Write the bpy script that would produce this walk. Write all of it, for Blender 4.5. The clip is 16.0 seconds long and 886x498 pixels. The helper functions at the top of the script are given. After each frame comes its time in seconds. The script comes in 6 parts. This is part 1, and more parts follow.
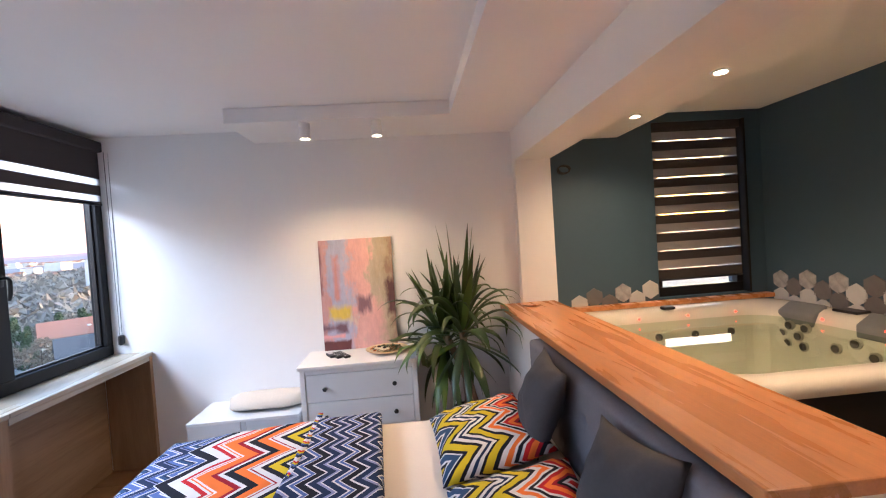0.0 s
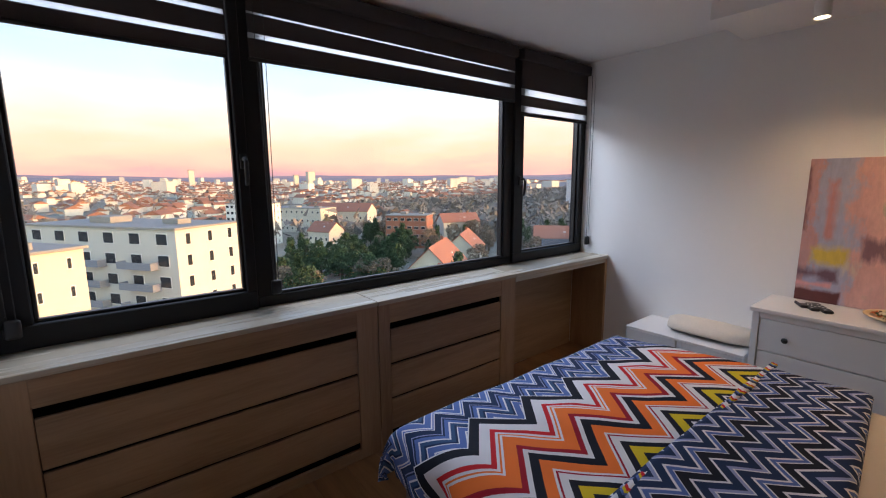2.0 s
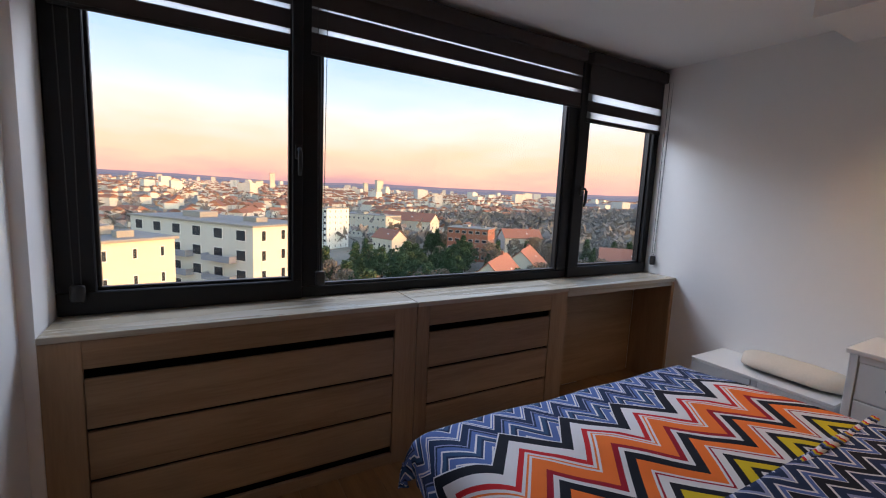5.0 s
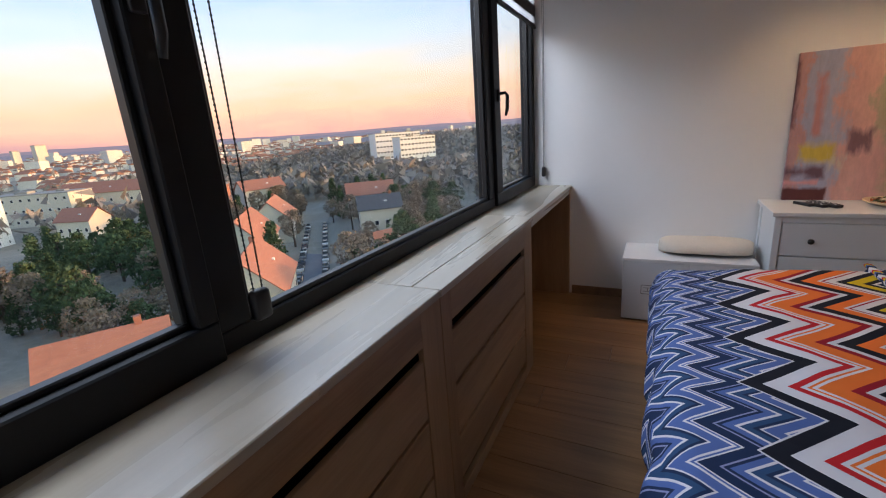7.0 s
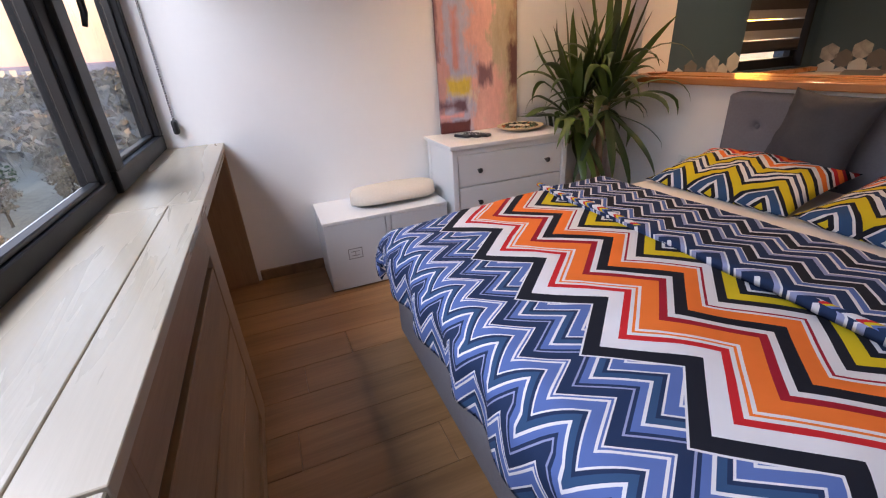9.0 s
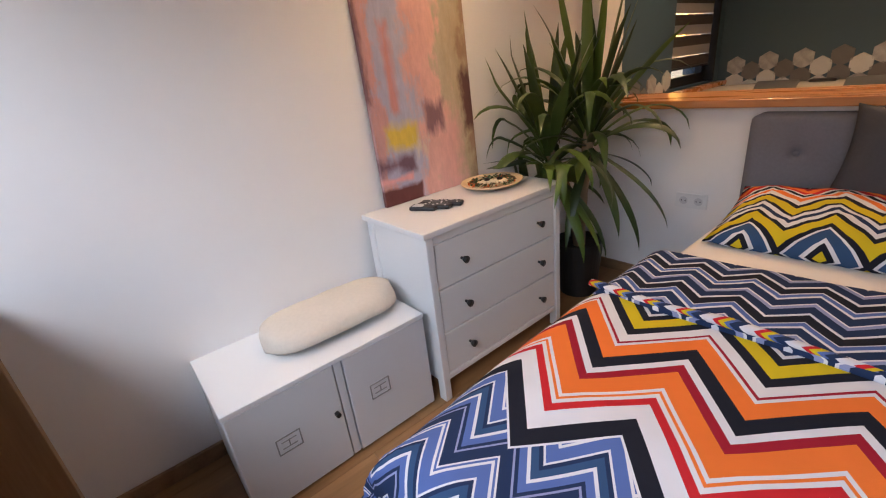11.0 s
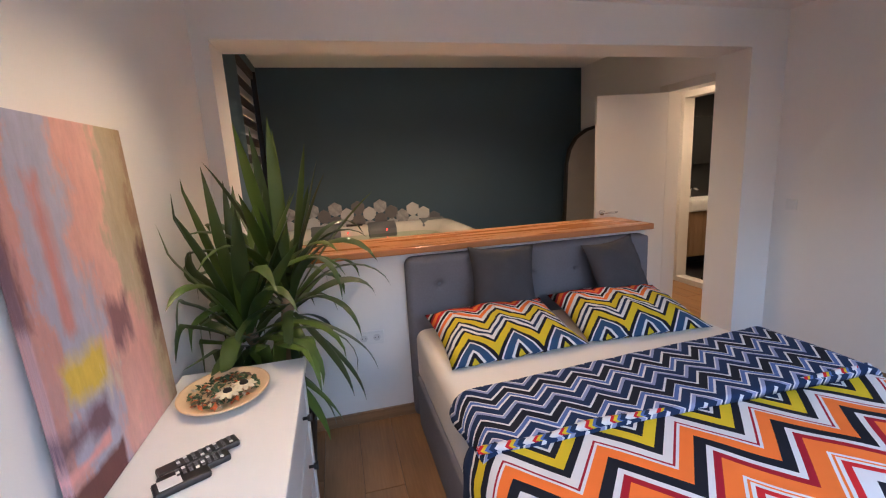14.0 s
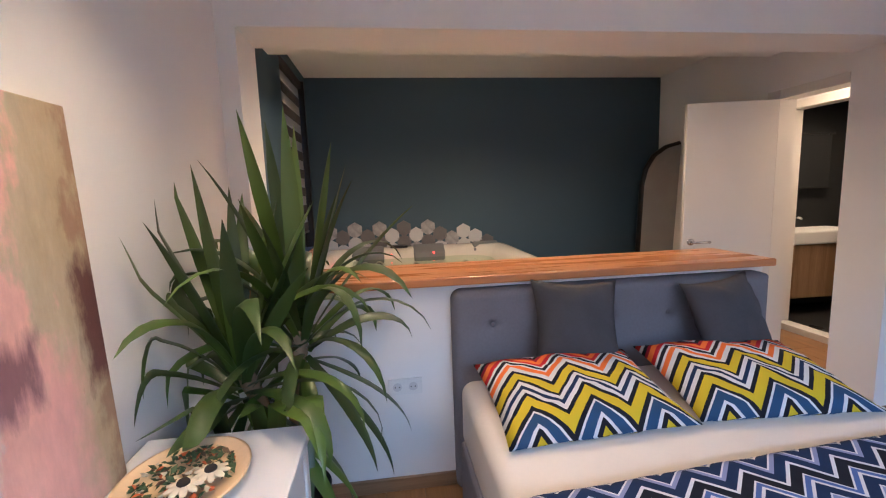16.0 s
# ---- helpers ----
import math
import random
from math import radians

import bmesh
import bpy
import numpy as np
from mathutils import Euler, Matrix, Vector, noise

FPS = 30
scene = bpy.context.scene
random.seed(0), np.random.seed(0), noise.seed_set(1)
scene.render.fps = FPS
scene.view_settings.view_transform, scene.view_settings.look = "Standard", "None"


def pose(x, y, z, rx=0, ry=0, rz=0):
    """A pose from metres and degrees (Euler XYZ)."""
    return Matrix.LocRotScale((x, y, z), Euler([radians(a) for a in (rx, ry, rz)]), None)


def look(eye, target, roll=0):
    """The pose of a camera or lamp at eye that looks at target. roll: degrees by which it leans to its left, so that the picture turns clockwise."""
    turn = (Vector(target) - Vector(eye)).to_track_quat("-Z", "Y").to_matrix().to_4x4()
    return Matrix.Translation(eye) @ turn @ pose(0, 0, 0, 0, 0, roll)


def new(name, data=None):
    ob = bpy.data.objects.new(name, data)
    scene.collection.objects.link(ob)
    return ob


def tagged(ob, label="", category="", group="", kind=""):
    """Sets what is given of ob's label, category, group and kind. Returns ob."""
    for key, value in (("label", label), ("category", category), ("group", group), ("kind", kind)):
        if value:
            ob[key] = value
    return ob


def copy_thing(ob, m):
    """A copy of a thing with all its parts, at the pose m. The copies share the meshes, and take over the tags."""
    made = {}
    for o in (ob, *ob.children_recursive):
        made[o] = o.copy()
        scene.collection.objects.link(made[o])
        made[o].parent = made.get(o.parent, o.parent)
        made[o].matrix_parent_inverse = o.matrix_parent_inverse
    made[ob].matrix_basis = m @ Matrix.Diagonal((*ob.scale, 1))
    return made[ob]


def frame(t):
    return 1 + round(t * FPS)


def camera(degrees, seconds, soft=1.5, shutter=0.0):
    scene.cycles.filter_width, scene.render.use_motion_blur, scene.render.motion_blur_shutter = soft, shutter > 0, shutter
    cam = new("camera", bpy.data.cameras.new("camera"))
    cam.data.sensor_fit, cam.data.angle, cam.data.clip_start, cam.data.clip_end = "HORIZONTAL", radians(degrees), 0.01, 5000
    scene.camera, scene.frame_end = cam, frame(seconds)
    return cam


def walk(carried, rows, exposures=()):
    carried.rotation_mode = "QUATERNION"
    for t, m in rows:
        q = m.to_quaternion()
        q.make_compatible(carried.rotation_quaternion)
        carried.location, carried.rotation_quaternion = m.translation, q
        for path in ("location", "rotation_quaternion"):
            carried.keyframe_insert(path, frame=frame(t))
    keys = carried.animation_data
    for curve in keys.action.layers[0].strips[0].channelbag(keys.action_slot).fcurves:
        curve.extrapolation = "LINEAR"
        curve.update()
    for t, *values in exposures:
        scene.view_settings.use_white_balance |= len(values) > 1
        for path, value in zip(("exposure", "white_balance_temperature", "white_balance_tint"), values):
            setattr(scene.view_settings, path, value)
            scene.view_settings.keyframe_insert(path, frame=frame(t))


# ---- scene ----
cam = camera(92.1, 16.0, soft=1.15)
PATH = [
    (0, (0.836, 0.003, 1.613), (0.994, 1.996, 1.56), -3.8),
    (0.5, (0.777, 0.029, 1.623), (0.539, 2.015, 1.577), -3.2),
    (0.7, (0.822, 0.041, 1.59), (0.328, 1.977, 1.493), -2.8),
    (1, (0.871, 0.05, 1.59), (-0.02, 1.829, 1.39), -2.1),
    (1.5, (0.866, 0.033, 1.548), (-0.489, 1.478, 1.271), -1.3),
    (2, (0.801, 0.022, 1.528), (-0.746, 1.251, 1.219), -0.4),
    (2.5, (0.772, 0.054, 1.463), (-0.873, 1.128, 1.087), -0.8),
    (3, (1.001, 0.186, 1.342), (-0.684, 1.15, 0.858), 0.7),
    (3.5, (1.198, 0.263, 1.399), (-0.523, 1.19, 0.975), 2.2),
    (4, (1.2, 0.237, 1.48), (-0.561, 1.145, 1.207), 3.1),
    (6.5, (-0.38, 0.023, 1.39), (-1.626, 1.533, 0.978), -2.0),
    (7, (-0.608, 0.044, 1.358), (-1.48, 1.764, 0.827), -4.2),
    (7.5, (-0.777, 0.158, 1.318), (-1.235, 2.008, 0.714), -5.6),
    (8, (-0.899, 0.324, 1.323), (-0.812, 2.184, 0.594), -6.1),
    (8.5, (-0.94, 0.451, 1.286), (-0.469, 2.223, 0.488), -3.9),
    (9, (-0.949, 0.717, 1.285), (-0.299, 2.412, 0.446), -3.5),
    (9.5, (-0.95, 0.983, 1.279), (-0.218, 2.655, 0.46), -3.8),
    (10, (-0.911, 1.284, 1.28), (-0.014, 2.905, 0.527), -4.9),
    (12.5, (-0.768, 2.413, 1.376), (0.967, 2.973, 0.552), -7.6),
    (13, (-0.809, 2.588, 1.394), (1.04, 2.438, 0.645), -9.1),
    (13.5, (-0.818, 2.75, 1.436), (1.02, 2.348, 0.757), -7.2),
    (14, (-0.826, 2.82, 1.492), (1.082, 2.354, 1.113), -3.2),
    (14.5, (-0.833, 2.869, 1.534), (1.116, 2.489, 1.298), -1.9),
    (15, (-0.796, 2.851, 1.522), (1.171, 2.552, 1.313), -1.4),
    (15.5, (-0.619, 2.799, 1.486), (1.352, 2.525, 1.284), -2.0),
    (16, (-0.361, 2.74, 1.437), (1.606, 2.493, 1.176), -2.0),
]
EXPOSURE = [(0.0, 1.08, 5650, 10), (1.0, 0.42, 6050, 11), (2.0, -0.2, 6150, 11), (3.0, -0.22, 6150, 11), (6.5, -0.38, 6250, 10), (8.0, 0.0, 6400, 12), (9.0, 0.48, 6600, 16), (10.0, 0.45, 6650, 15), (12.5, 0.46, 6150, 9), (13.5, 0.58, 5850, 8), (14.0, 0.68, 5500, 9), (15.5, 0.75, 5250, 9), (16.0, 0.95, 5150, 9)]
walk(cam, [(t, look(eye, target, roll)) for t, eye, target, roll in PATH], EXPOSURE)

# ---- light ----
GROUND = -27.0
world = bpy.data.worlds.new("world")
scene.world = world
world.use_nodes = True
wn = world.node_tree
sky = wn.nodes.new("ShaderNodeTexSky")
sky.sky_type = "NISHITA"
sky.sun_disc = False
sky.sun_elevation = radians(4)
sky.sun_rotation = radians(50)
wn.links.new(sky.outputs[0], wn.nodes["Background"].inputs[0])
wn.nodes["Background"].inputs[1].default_value = 1.2

sun = new("sun", bpy.data.lights.new("sun", "SUN"))
sun.data.energy, sun.data.angle, sun.data.color = 3.4, radians(0.6), (1.0, 0.42, 0.15)
sun.matrix_world = look((77, 64, 7), (0, 0, 0))


def spot(x, y, z, power, colour=(1.0, 0.64, 0.35), size=70, to=(0, 0, -1)):
    ob = new("spot_light", bpy.data.lights.new("spot_light", "SPOT"))
    ob.data.energy, ob.data.color, ob.data.spot_size, ob.data.spot_blend, ob.data.shadow_soft_size = power, colour, radians(size), 1.0, 0.03
    ob.matrix_world = look((x, y, z), (x + to[0], y + to[1], z + to[2]))
    return ob


SPOTS = [(0.19, 2.96), (0.67, 2.96)]
# First tub spot unseen: added to extend the row and brighten the door side.
TUB_SPOTS = [(2.43, 1.26), (2.44, 2.03), (2.42, 2.80)]
for sx, sy in SPOTS:
    spot(sx, sy, 2.325, 21, size=110)
spot(2.6, -0.6, 2.5, 55, size=150)
spot(3.1, -1.8, 2.5, 45, size=140)
# Added area lamp outside above the window, out of view, boosting the sky's light.
sky_light = new("sky_light", bpy.data.lights.new("sky_light", "AREA"))
sky_light.data.shape, sky_light.data.size, sky_light.data.size_y, sky_light.data.energy, sky_light.data.color = "RECTANGLE", 3.6, 1.2, 140, (0.84, 0.9, 1.0)
sky_light.matrix_world = look((-2.75, 1.5, 3.15), (1.2, 1.5, 0.9))
for sx, sy in TUB_SPOTS:
    spot(sx, sy, 2.325, 31, size=150)


# ---- materials ----
def lin(r, g, b):
    return tuple((c / 12.92 if c <= 0.04045 else ((c + 0.055) / 1.055) ** 2.4) for c in (r, g, b)) + (1.0,)


def mat(name, colour, rough=0.6, metal=0.0, vary=0.12, scale=8.0, bump=0.0, bump_scale=120.0, stretch=(1, 1, 1), fine=0.06, spec=0.5, per_object=0.0):
    """A procedural surface: base colour varied at two scales, roughness that wanders, fine relief."""
    m = bpy.data.materials.new(name)
    m.use_nodes = True
    n, l = m.node_tree.nodes, m.node_tree.links
    b = n["Principled BSDF"]
    b.inputs["Metallic"].default_value = metal
    b.inputs["Specular IOR Level"].default_value = spec
    tc = n.new("ShaderNodeTexCoord")
    mp = n.new("ShaderNodeMapping")
    mp.inputs["Scale"].default_value = stretch
    l.new(tc.outputs["Object"], mp.inputs["Vector"])
    n1, n2 = n.new("ShaderNodeTexNoise"), n.new("ShaderNodeTexNoise")
    n1.inputs["Scale"].default_value, n2.inputs["Scale"].default_value = scale, scale * 14
    n1.inputs["Detail"].default_value = 4
    for q in (n1, n2):
        l.new(mp.outputs[0], q.inputs["Vector"])
    add = n.new("ShaderNodeMath"); add.operation = "MULTIPLY_ADD"
    l.new(n1.outputs[0], add.inputs[0]); add.inputs[1].default_value = 2 * vary; add.inputs[2].default_value = 1 - vary
    add2 = n.new("ShaderNodeMath"); add2.operation = "MULTIPLY_ADD"
    l.new(n2.outputs[0], add2.inputs[0]); add2.inputs[1].default_value = 2 * fine; add2.inputs[2].default_value = -fine
    s = n.new("ShaderNodeMath"); s.operation = "ADD"
    l.new(add.outputs[0], s.inputs[0]); l.new(add2.outputs[0], s.inputs[1])
    fac = s.outputs[0]
    if per_object:
        oi = n.new("ShaderNodeObjectInfo")
        po = n.new("ShaderNodeMath"); po.operation = "MULTIPLY_ADD"
        l.new(oi.outputs["Random"], po.inputs[0]); po.inputs[1].default_value = 2 * per_object; po.inputs[2].default_value = -per_object
        s2 = n.new("ShaderNodeMath"); s2.operation = "ADD"
        l.new(fac, s2.inputs[0]); l.new(po.outputs[0], s2.inputs[1]); fac = s2.outputs[0]
    mul = n.new("ShaderNodeVectorMath"); mul.operation = "SCALE"
    mul.inputs[0].default_value = colour[:3]
    l.new(fac, mul.inputs["Scale"])
    l.new(mul.outputs[0], b.inputs["Base Color"])
    r = n.new("ShaderNodeMath"); r.operation = "MULTIPLY_ADD"
    l.new(n1.outputs[0], r.inputs[0]); r.inputs[1].default_value = 0.16; r.inputs[2].default_value = max(0.02, rough - 0.08)
    l.new(r.outputs[0], b.inputs["Roughness"])
    if bump:
        n3 = n.new("ShaderNodeTexNoise"); n3.inputs["Scale"].default_value = bump_scale
        l.new(mp.outputs[0], n3.inputs["Vector"])
        bp = n.new("ShaderNodeBump"); bp.inputs["Strength"].default_value = bump; bp.inputs["Distance"].default_value = 0.004
        l.new(n3.outputs[0], bp.inputs["Height"]); l.new(bp.outputs[0], b.inputs["Normal"])
    return m


def wood(name, dark, light, along=1, scale=9.0, rough=0.45, per_object=0.1, ring=6.0):
    """Wood with long grain along one axis (0 x, 1 y, 2 z), pores and plank to plank differences."""
    m = bpy.data.materials.new(name)
    m.use_nodes = True
    n, l = m.node_tree.nodes, m.node_tree.links
    b = n["Principled BSDF"]
    tc, mp, oi = n.new("ShaderNodeTexCoord"), n.new("ShaderNodeMapping"), n.new("ShaderNodeObjectInfo")
    st = [scale, scale, scale]
    st[along] = scale * 0.07
    mp.inputs["Scale"].default_value = st
    off = n.new("ShaderNodeVectorMath"); off.operation = "SCALE"; off.inputs[0].default_value = (7.3, 11.1, 5.7)
    l.new(oi.outputs["Random"], off.inputs["Scale"])
    ad = n.new("ShaderNodeVectorMath"); ad.operation = "ADD"
    l.new(tc.outputs["Object"], ad.inputs[0]); l.new(off.outputs[0], ad.inputs[1])
    l.new(ad.outputs[0], mp.inputs["Vector"])
    n1, n2 = n.new("ShaderNodeTexNoise"), n.new("ShaderNodeTexNoise")
    n1.inputs["Scale"].default_value = 1.2; n1.inputs["Detail"].default_value = 6; n1.inputs["Distortion"].default_value = 1.2
    n2.inputs["Scale"].default_value = ring * 3; n2.inputs["Detail"].default_value = 3
    l.new(mp.outputs[0], n1.inputs["Vector"]); l.new(mp.outputs[0], n2.inputs["Vector"])
    mx = n.new("ShaderNodeMath"); mx.operation = "MULTIPLY_ADD"; mx.inputs[1].default_value = 0.35
    l.new(n2.outputs[0], mx.inputs[0]); 
    po = n.new("ShaderNodeMath"); po.operation = "MULTIPLY_ADD"; po.inputs[1].default_value = per_object * 2; po.inputs[2].default_value = -per_object - 0.17
    l.new(oi.outputs["Random"], po.inputs[0])
    s = n.new("ShaderNodeMath"); s.operation = "ADD"
    l.new(n1.outputs[0], s.inputs[0]); l.new(po.outputs[0], s.inputs[1]); l.new(s.outputs[0], mx.inputs[2])
    cr = n.new("ShaderNodeValToRGB")
    cr.color_ramp.elements[0].position, cr.color_ramp.elements[0].color = 0.3, (*dark, 1)
    cr.color_ramp.elements[1].position, cr.color_ramp.elements[1].color = 0.72, (*light, 1)
    l.new(mx.outputs[0], cr.inputs[0]); l.new(cr.outputs[0], b.inputs["Base Color"])
    rr = n.new("ShaderNodeMath"); rr.operation = "MULTIPLY_ADD"; rr.inputs[1].default_value = 0.2; rr.inputs[2].default_value = rough - 0.1
    l.new(n1.outputs[0], rr.inputs[0]); l.new(rr.outputs[0], b.inputs["Roughness"])
    bp = n.new("ShaderNodeBump"); bp.inputs["Strength"].default_value = 0.12; bp.inputs["Distance"].default_value = 0.002
    l.new(n2.outputs[0], bp.inputs["Height"]); l.new(bp.outputs[0], b.inputs["Normal"])
    return m


def glow(name, colour, strength):
    m = bpy.data.materials.new(name)
    m.use_nodes = True
    b = m.node_tree.nodes["Principled BSDF"]
    b.inputs["Base Color"].default_value = (*colour, 1)
    b.inputs["Emission Color"].default_value = (*colour, 1)
    b.inputs["Emission Strength"].default_value = strength
    return m


def glass(name, tint=(1, 1, 1), rough=0.0):
    m = bpy.data.materials.new(name)
    m.use_nodes = True
    n, l = m.node_tree.nodes, m.node_tree.links
    tr, gl, mix, lw = n.new("ShaderNodeBsdfTransparent"), n.new("ShaderNodeBsdfGlossy"), n.new("ShaderNodeMixShader"), n.new("ShaderNodeLayerWeight")
    pw, sc = n.new("ShaderNodeMath"), n.new("ShaderNodeMath")
    pw.operation, sc.operation = "POWER", "MULTIPLY_ADD"
    pw.inputs[1].default_value, sc.inputs[1].default_value, sc.inputs[2].default_value = 4.0, 0.4, 0.02
    tr.inputs[0].default_value = (*tint, 1)
    gl.inputs["Roughness"].default_value = rough
    l.new(lw.outputs["Facing"], pw.inputs[0]); l.new(pw.outputs[0], sc.inputs[0]); l.new(sc.outputs[0], mix.inputs[0])
    l.new(tr.outputs[0], mix.inputs[1]); l.new(gl.outputs[0], mix.inputs[2])
    l.new(mix.outputs[0], n["Material Output"].inputs[0])
    return m


def ramp_bands(name, bands, amp, period, rough=0.85, foot=None):
    """Printed cotton: zigzag stripes across the cloth. bands: (start in metres along u, colour)."""
    m = bpy.data.materials.new(name)
    m.use_nodes = True
    n, l = m.node_tree.nodes, m.node_tree.links
    b = n["Principled BSDF"]
    uv, sp = n.new("ShaderNodeTexCoord"), n.new("ShaderNodeSeparateXYZ")
    l.new(uv.outputs["UV"], sp.inputs[0])
    pp = n.new("ShaderNodeMath"); pp.operation = "PINGPONG"; pp.inputs[1].default_value = period / 2
    l.new(sp.outputs["Y"], pp.inputs[0])
    tri = n.new("ShaderNodeMath"); tri.operation = "MULTIPLY_ADD"; tri.inputs[1].default_value = 2 * amp / period * 2
    l.new(pp.outputs[0], tri.inputs[0]); tri.inputs[2].default_value = -amp
    sm = n.new("ShaderNodeMath"); sm.operation = "ADD"
    l.new(sp.outputs["X"], sm.inputs[0]); l.new(tri.outputs[0], sm.inputs[1])
    lo, hi = bands[0][0], bands[-1][0] + 0.2
    total = hi - lo
    chunks = [bands[i:i + 28] for i in range(0, len(bands), 28)]
    col = None
    for k, ch in enumerate(chunks):
        mr = n.new("ShaderNodeMath"); mr.operation = "MULTIPLY_ADD"
        a, z = ch[0][0], (chunks[k + 1][0][0] if k + 1 < len(chunks) else hi)
        mr.inputs[1].default_value = 1 / (z - a); mr.inputs[2].default_value = -a / (z - a)
        l.new(sm.outputs[0], mr.inputs[0])
        cr = n.new("ShaderNodeValToRGB"); cr.color_ramp.interpolation = "CONSTANT"
        els = cr.color_ramp.elements
        els.remove(els[1])
        for i, (p, c) in enumerate(ch):
            e = els[0] if i == 0 else els.new((p - a) / (z - a))
            e.position, e.color = max(0, (p - a) / (z - a)), (*c, 1)
        l.new(mr.outputs[0], cr.inputs[0])
        if col is None:
            col = cr.outputs[0]
        else:
            gt = n.new("ShaderNodeMath"); gt.operation = "GREATER_THAN"; gt.inputs[1].default_value = a
            l.new(sm.outputs[0], gt.inputs[0])
            mx = n.new("ShaderNodeMix"); mx.data_type = "RGBA"
            l.new(gt.outputs[0], mx.inputs[0]); l.new(col, mx.inputs[6]); l.new(cr.outputs[0], mx.inputs[7])
            col = mx.outputs[2]
    if foot:                                                # a second print with smaller teeth below split
        fbands, famp, fperiod, split = foot
        p2, t2, s2, m2, c2 = (n.new(q) for q in ("ShaderNodeMath", "ShaderNodeMath", "ShaderNodeMath", "ShaderNodeMath", "ShaderNodeValToRGB"))
        p2.operation, t2.operation, s2.operation, m2.operation = "PINGPONG", "MULTIPLY_ADD", "ADD", "MULTIPLY_ADD"
        p2.inputs[1].default_value, t2.inputs[1].default_value, t2.inputs[2].default_value = fperiod / 2, 4 * famp / fperiod, -famp
        l.new(sp.outputs["Y"], p2.inputs[0]); l.new(p2.outputs[0], t2.inputs[0]); l.new(t2.outputs[0], s2.inputs[1]); l.new(sp.outputs["X"], s2.inputs[0])
        length = sum(w for _, w in fbands)
        m2.inputs[1].default_value = 1 / length
        m2.inputs[2].default_value = 0.37
        fr2 = n.new("ShaderNodeMath"); fr2.operation = "FRACT"
        l.new(s2.outputs[0], m2.inputs[0]); l.new(m2.outputs[0], fr2.inputs[0]); l.new(fr2.outputs[0], c2.inputs[0])
        c2.color_ramp.interpolation = "CONSTANT"
        els = c2.color_ramp.elements
        els.remove(els[1])
        at = 0.0
        for i, (c, w) in enumerate(fbands):
            e = els[0] if i == 0 else els.new(at / length)
            e.position, e.color = at / length, (*c, 1)
            at += w
        gt = n.new("ShaderNodeMath"); gt.operation = "GREATER_THAN"; gt.inputs[1].default_value = split
        l.new(sm.outputs[0], gt.inputs[0])
        mx = n.new("ShaderNodeMix"); mx.data_type = "RGBA"
        l.new(gt.outputs[0], mx.inputs[0]); l.new(c2.outputs[0], mx.inputs[6]); l.new(col, mx.inputs[7])
        col = mx.outputs[2]
    wv = n.new("ShaderNodeTexNoise"); wv.inputs["Scale"].default_value = 9
    sc = n.new("ShaderNodeMath"); sc.operation = "MULTIPLY_ADD"; sc.inputs[1].default_value = 0.16; sc.inputs[2].default_value = 0.92
    l.new(uv.outputs["UV"], wv.inputs["Vector"]); l.new(wv.outputs[0], sc.inputs[0])
    vs = n.new("ShaderNodeVectorMath"); vs.operation = "SCALE"
    l.new(col, vs.inputs[0]); l.new(sc.outputs[0], vs.inputs["Scale"]); l.new(vs.outputs[0], b.inputs["Base Color"])
    b.inputs["Roughness"].default_value = rough
    b.inputs["Specular IOR Level"].default_value = 0.15
    th = n.new("ShaderNodeTexNoise"); th.inputs["Scale"].default_value = 420
    cr2 = n.new("ShaderNodeTexNoise"); cr2.inputs["Scale"].default_value = 7; cr2.inputs["Detail"].default_value = 3
    l.new(uv.outputs["UV"], th.inputs["Vector"]); l.new(uv.outputs["UV"], cr2.inputs["Vector"])
    b1, b2 = n.new("ShaderNodeBump"), n.new("ShaderNodeBump")
    b1.inputs["Strength"].default_value, b1.inputs["Distance"].default_value = 0.15, 0.002
    b2.inputs["Strength"].default_value, b2.inputs["Distance"].default_value = 0.35, 0.02
    l.new(th.outputs[0], b1.inputs["Height"]); l.new(cr2.outputs[0], b2.inputs["Height"])
    l.new(b1.outputs[0], b2.inputs["Normal"]); l.new(b2.outputs[0], b.inputs["Normal"])
    return m


WHITE = mat("wall_paint", (0.84, 0.825, 0.81), 0.75, vary=0.03, scale=1.5, bump=0.08, bump_scale=160, fine=0.01)
CEIL = mat("ceiling_paint", (0.86, 0.845, 0.83), 0.8, vary=0.02, scale=1.0, bump=0.05, fine=0.01)
TEAL = mat("teal_paint", (0.048, 0.088, 0.125), 0.6, vary=0.08, scale=1.2, bump=0.1, bump_scale=140, fine=0.02)
OAK = wood("oak_laminate", (0.23, 0.135, 0.068), (0.37, 0.24, 0.135), 1, 7.0, 0.5, 0.05)
OAKZ = wood("oak_laminate_upright", (0.23, 0.135, 0.068), (0.37, 0.24, 0.135), 2, 7.0, 0.5, 0.05)
SILL = wood("pale_oak_top", (0.40, 0.34, 0.255), (0.46, 0.40, 0.31), 1, 8.0, 0.28, 0.03)
FLOORWOOD = wood("floor_oak", (0.205, 0.107, 0.043), (0.335, 0.182, 0.08), 0, 6.0, 0.4, 0.05)
SKIRT = wood("skirting_oak", (0.16, 0.09, 0.045), (0.3, 0.185, 0.1), 1, 6.0, 0.45, 0.06)
BEECH = wood("oiled_beech", (0.44, 0.18, 0.06), (0.63, 0.27, 0.10), 1, 8.0, 0.28, 0.04)
BLACKPVC = mat("anthracite_pvc", (0.009, 0.0095, 0.011), 0.5, vary=0.1, scale=5, bump=0.03, bump_scale=300, spec=0.3)
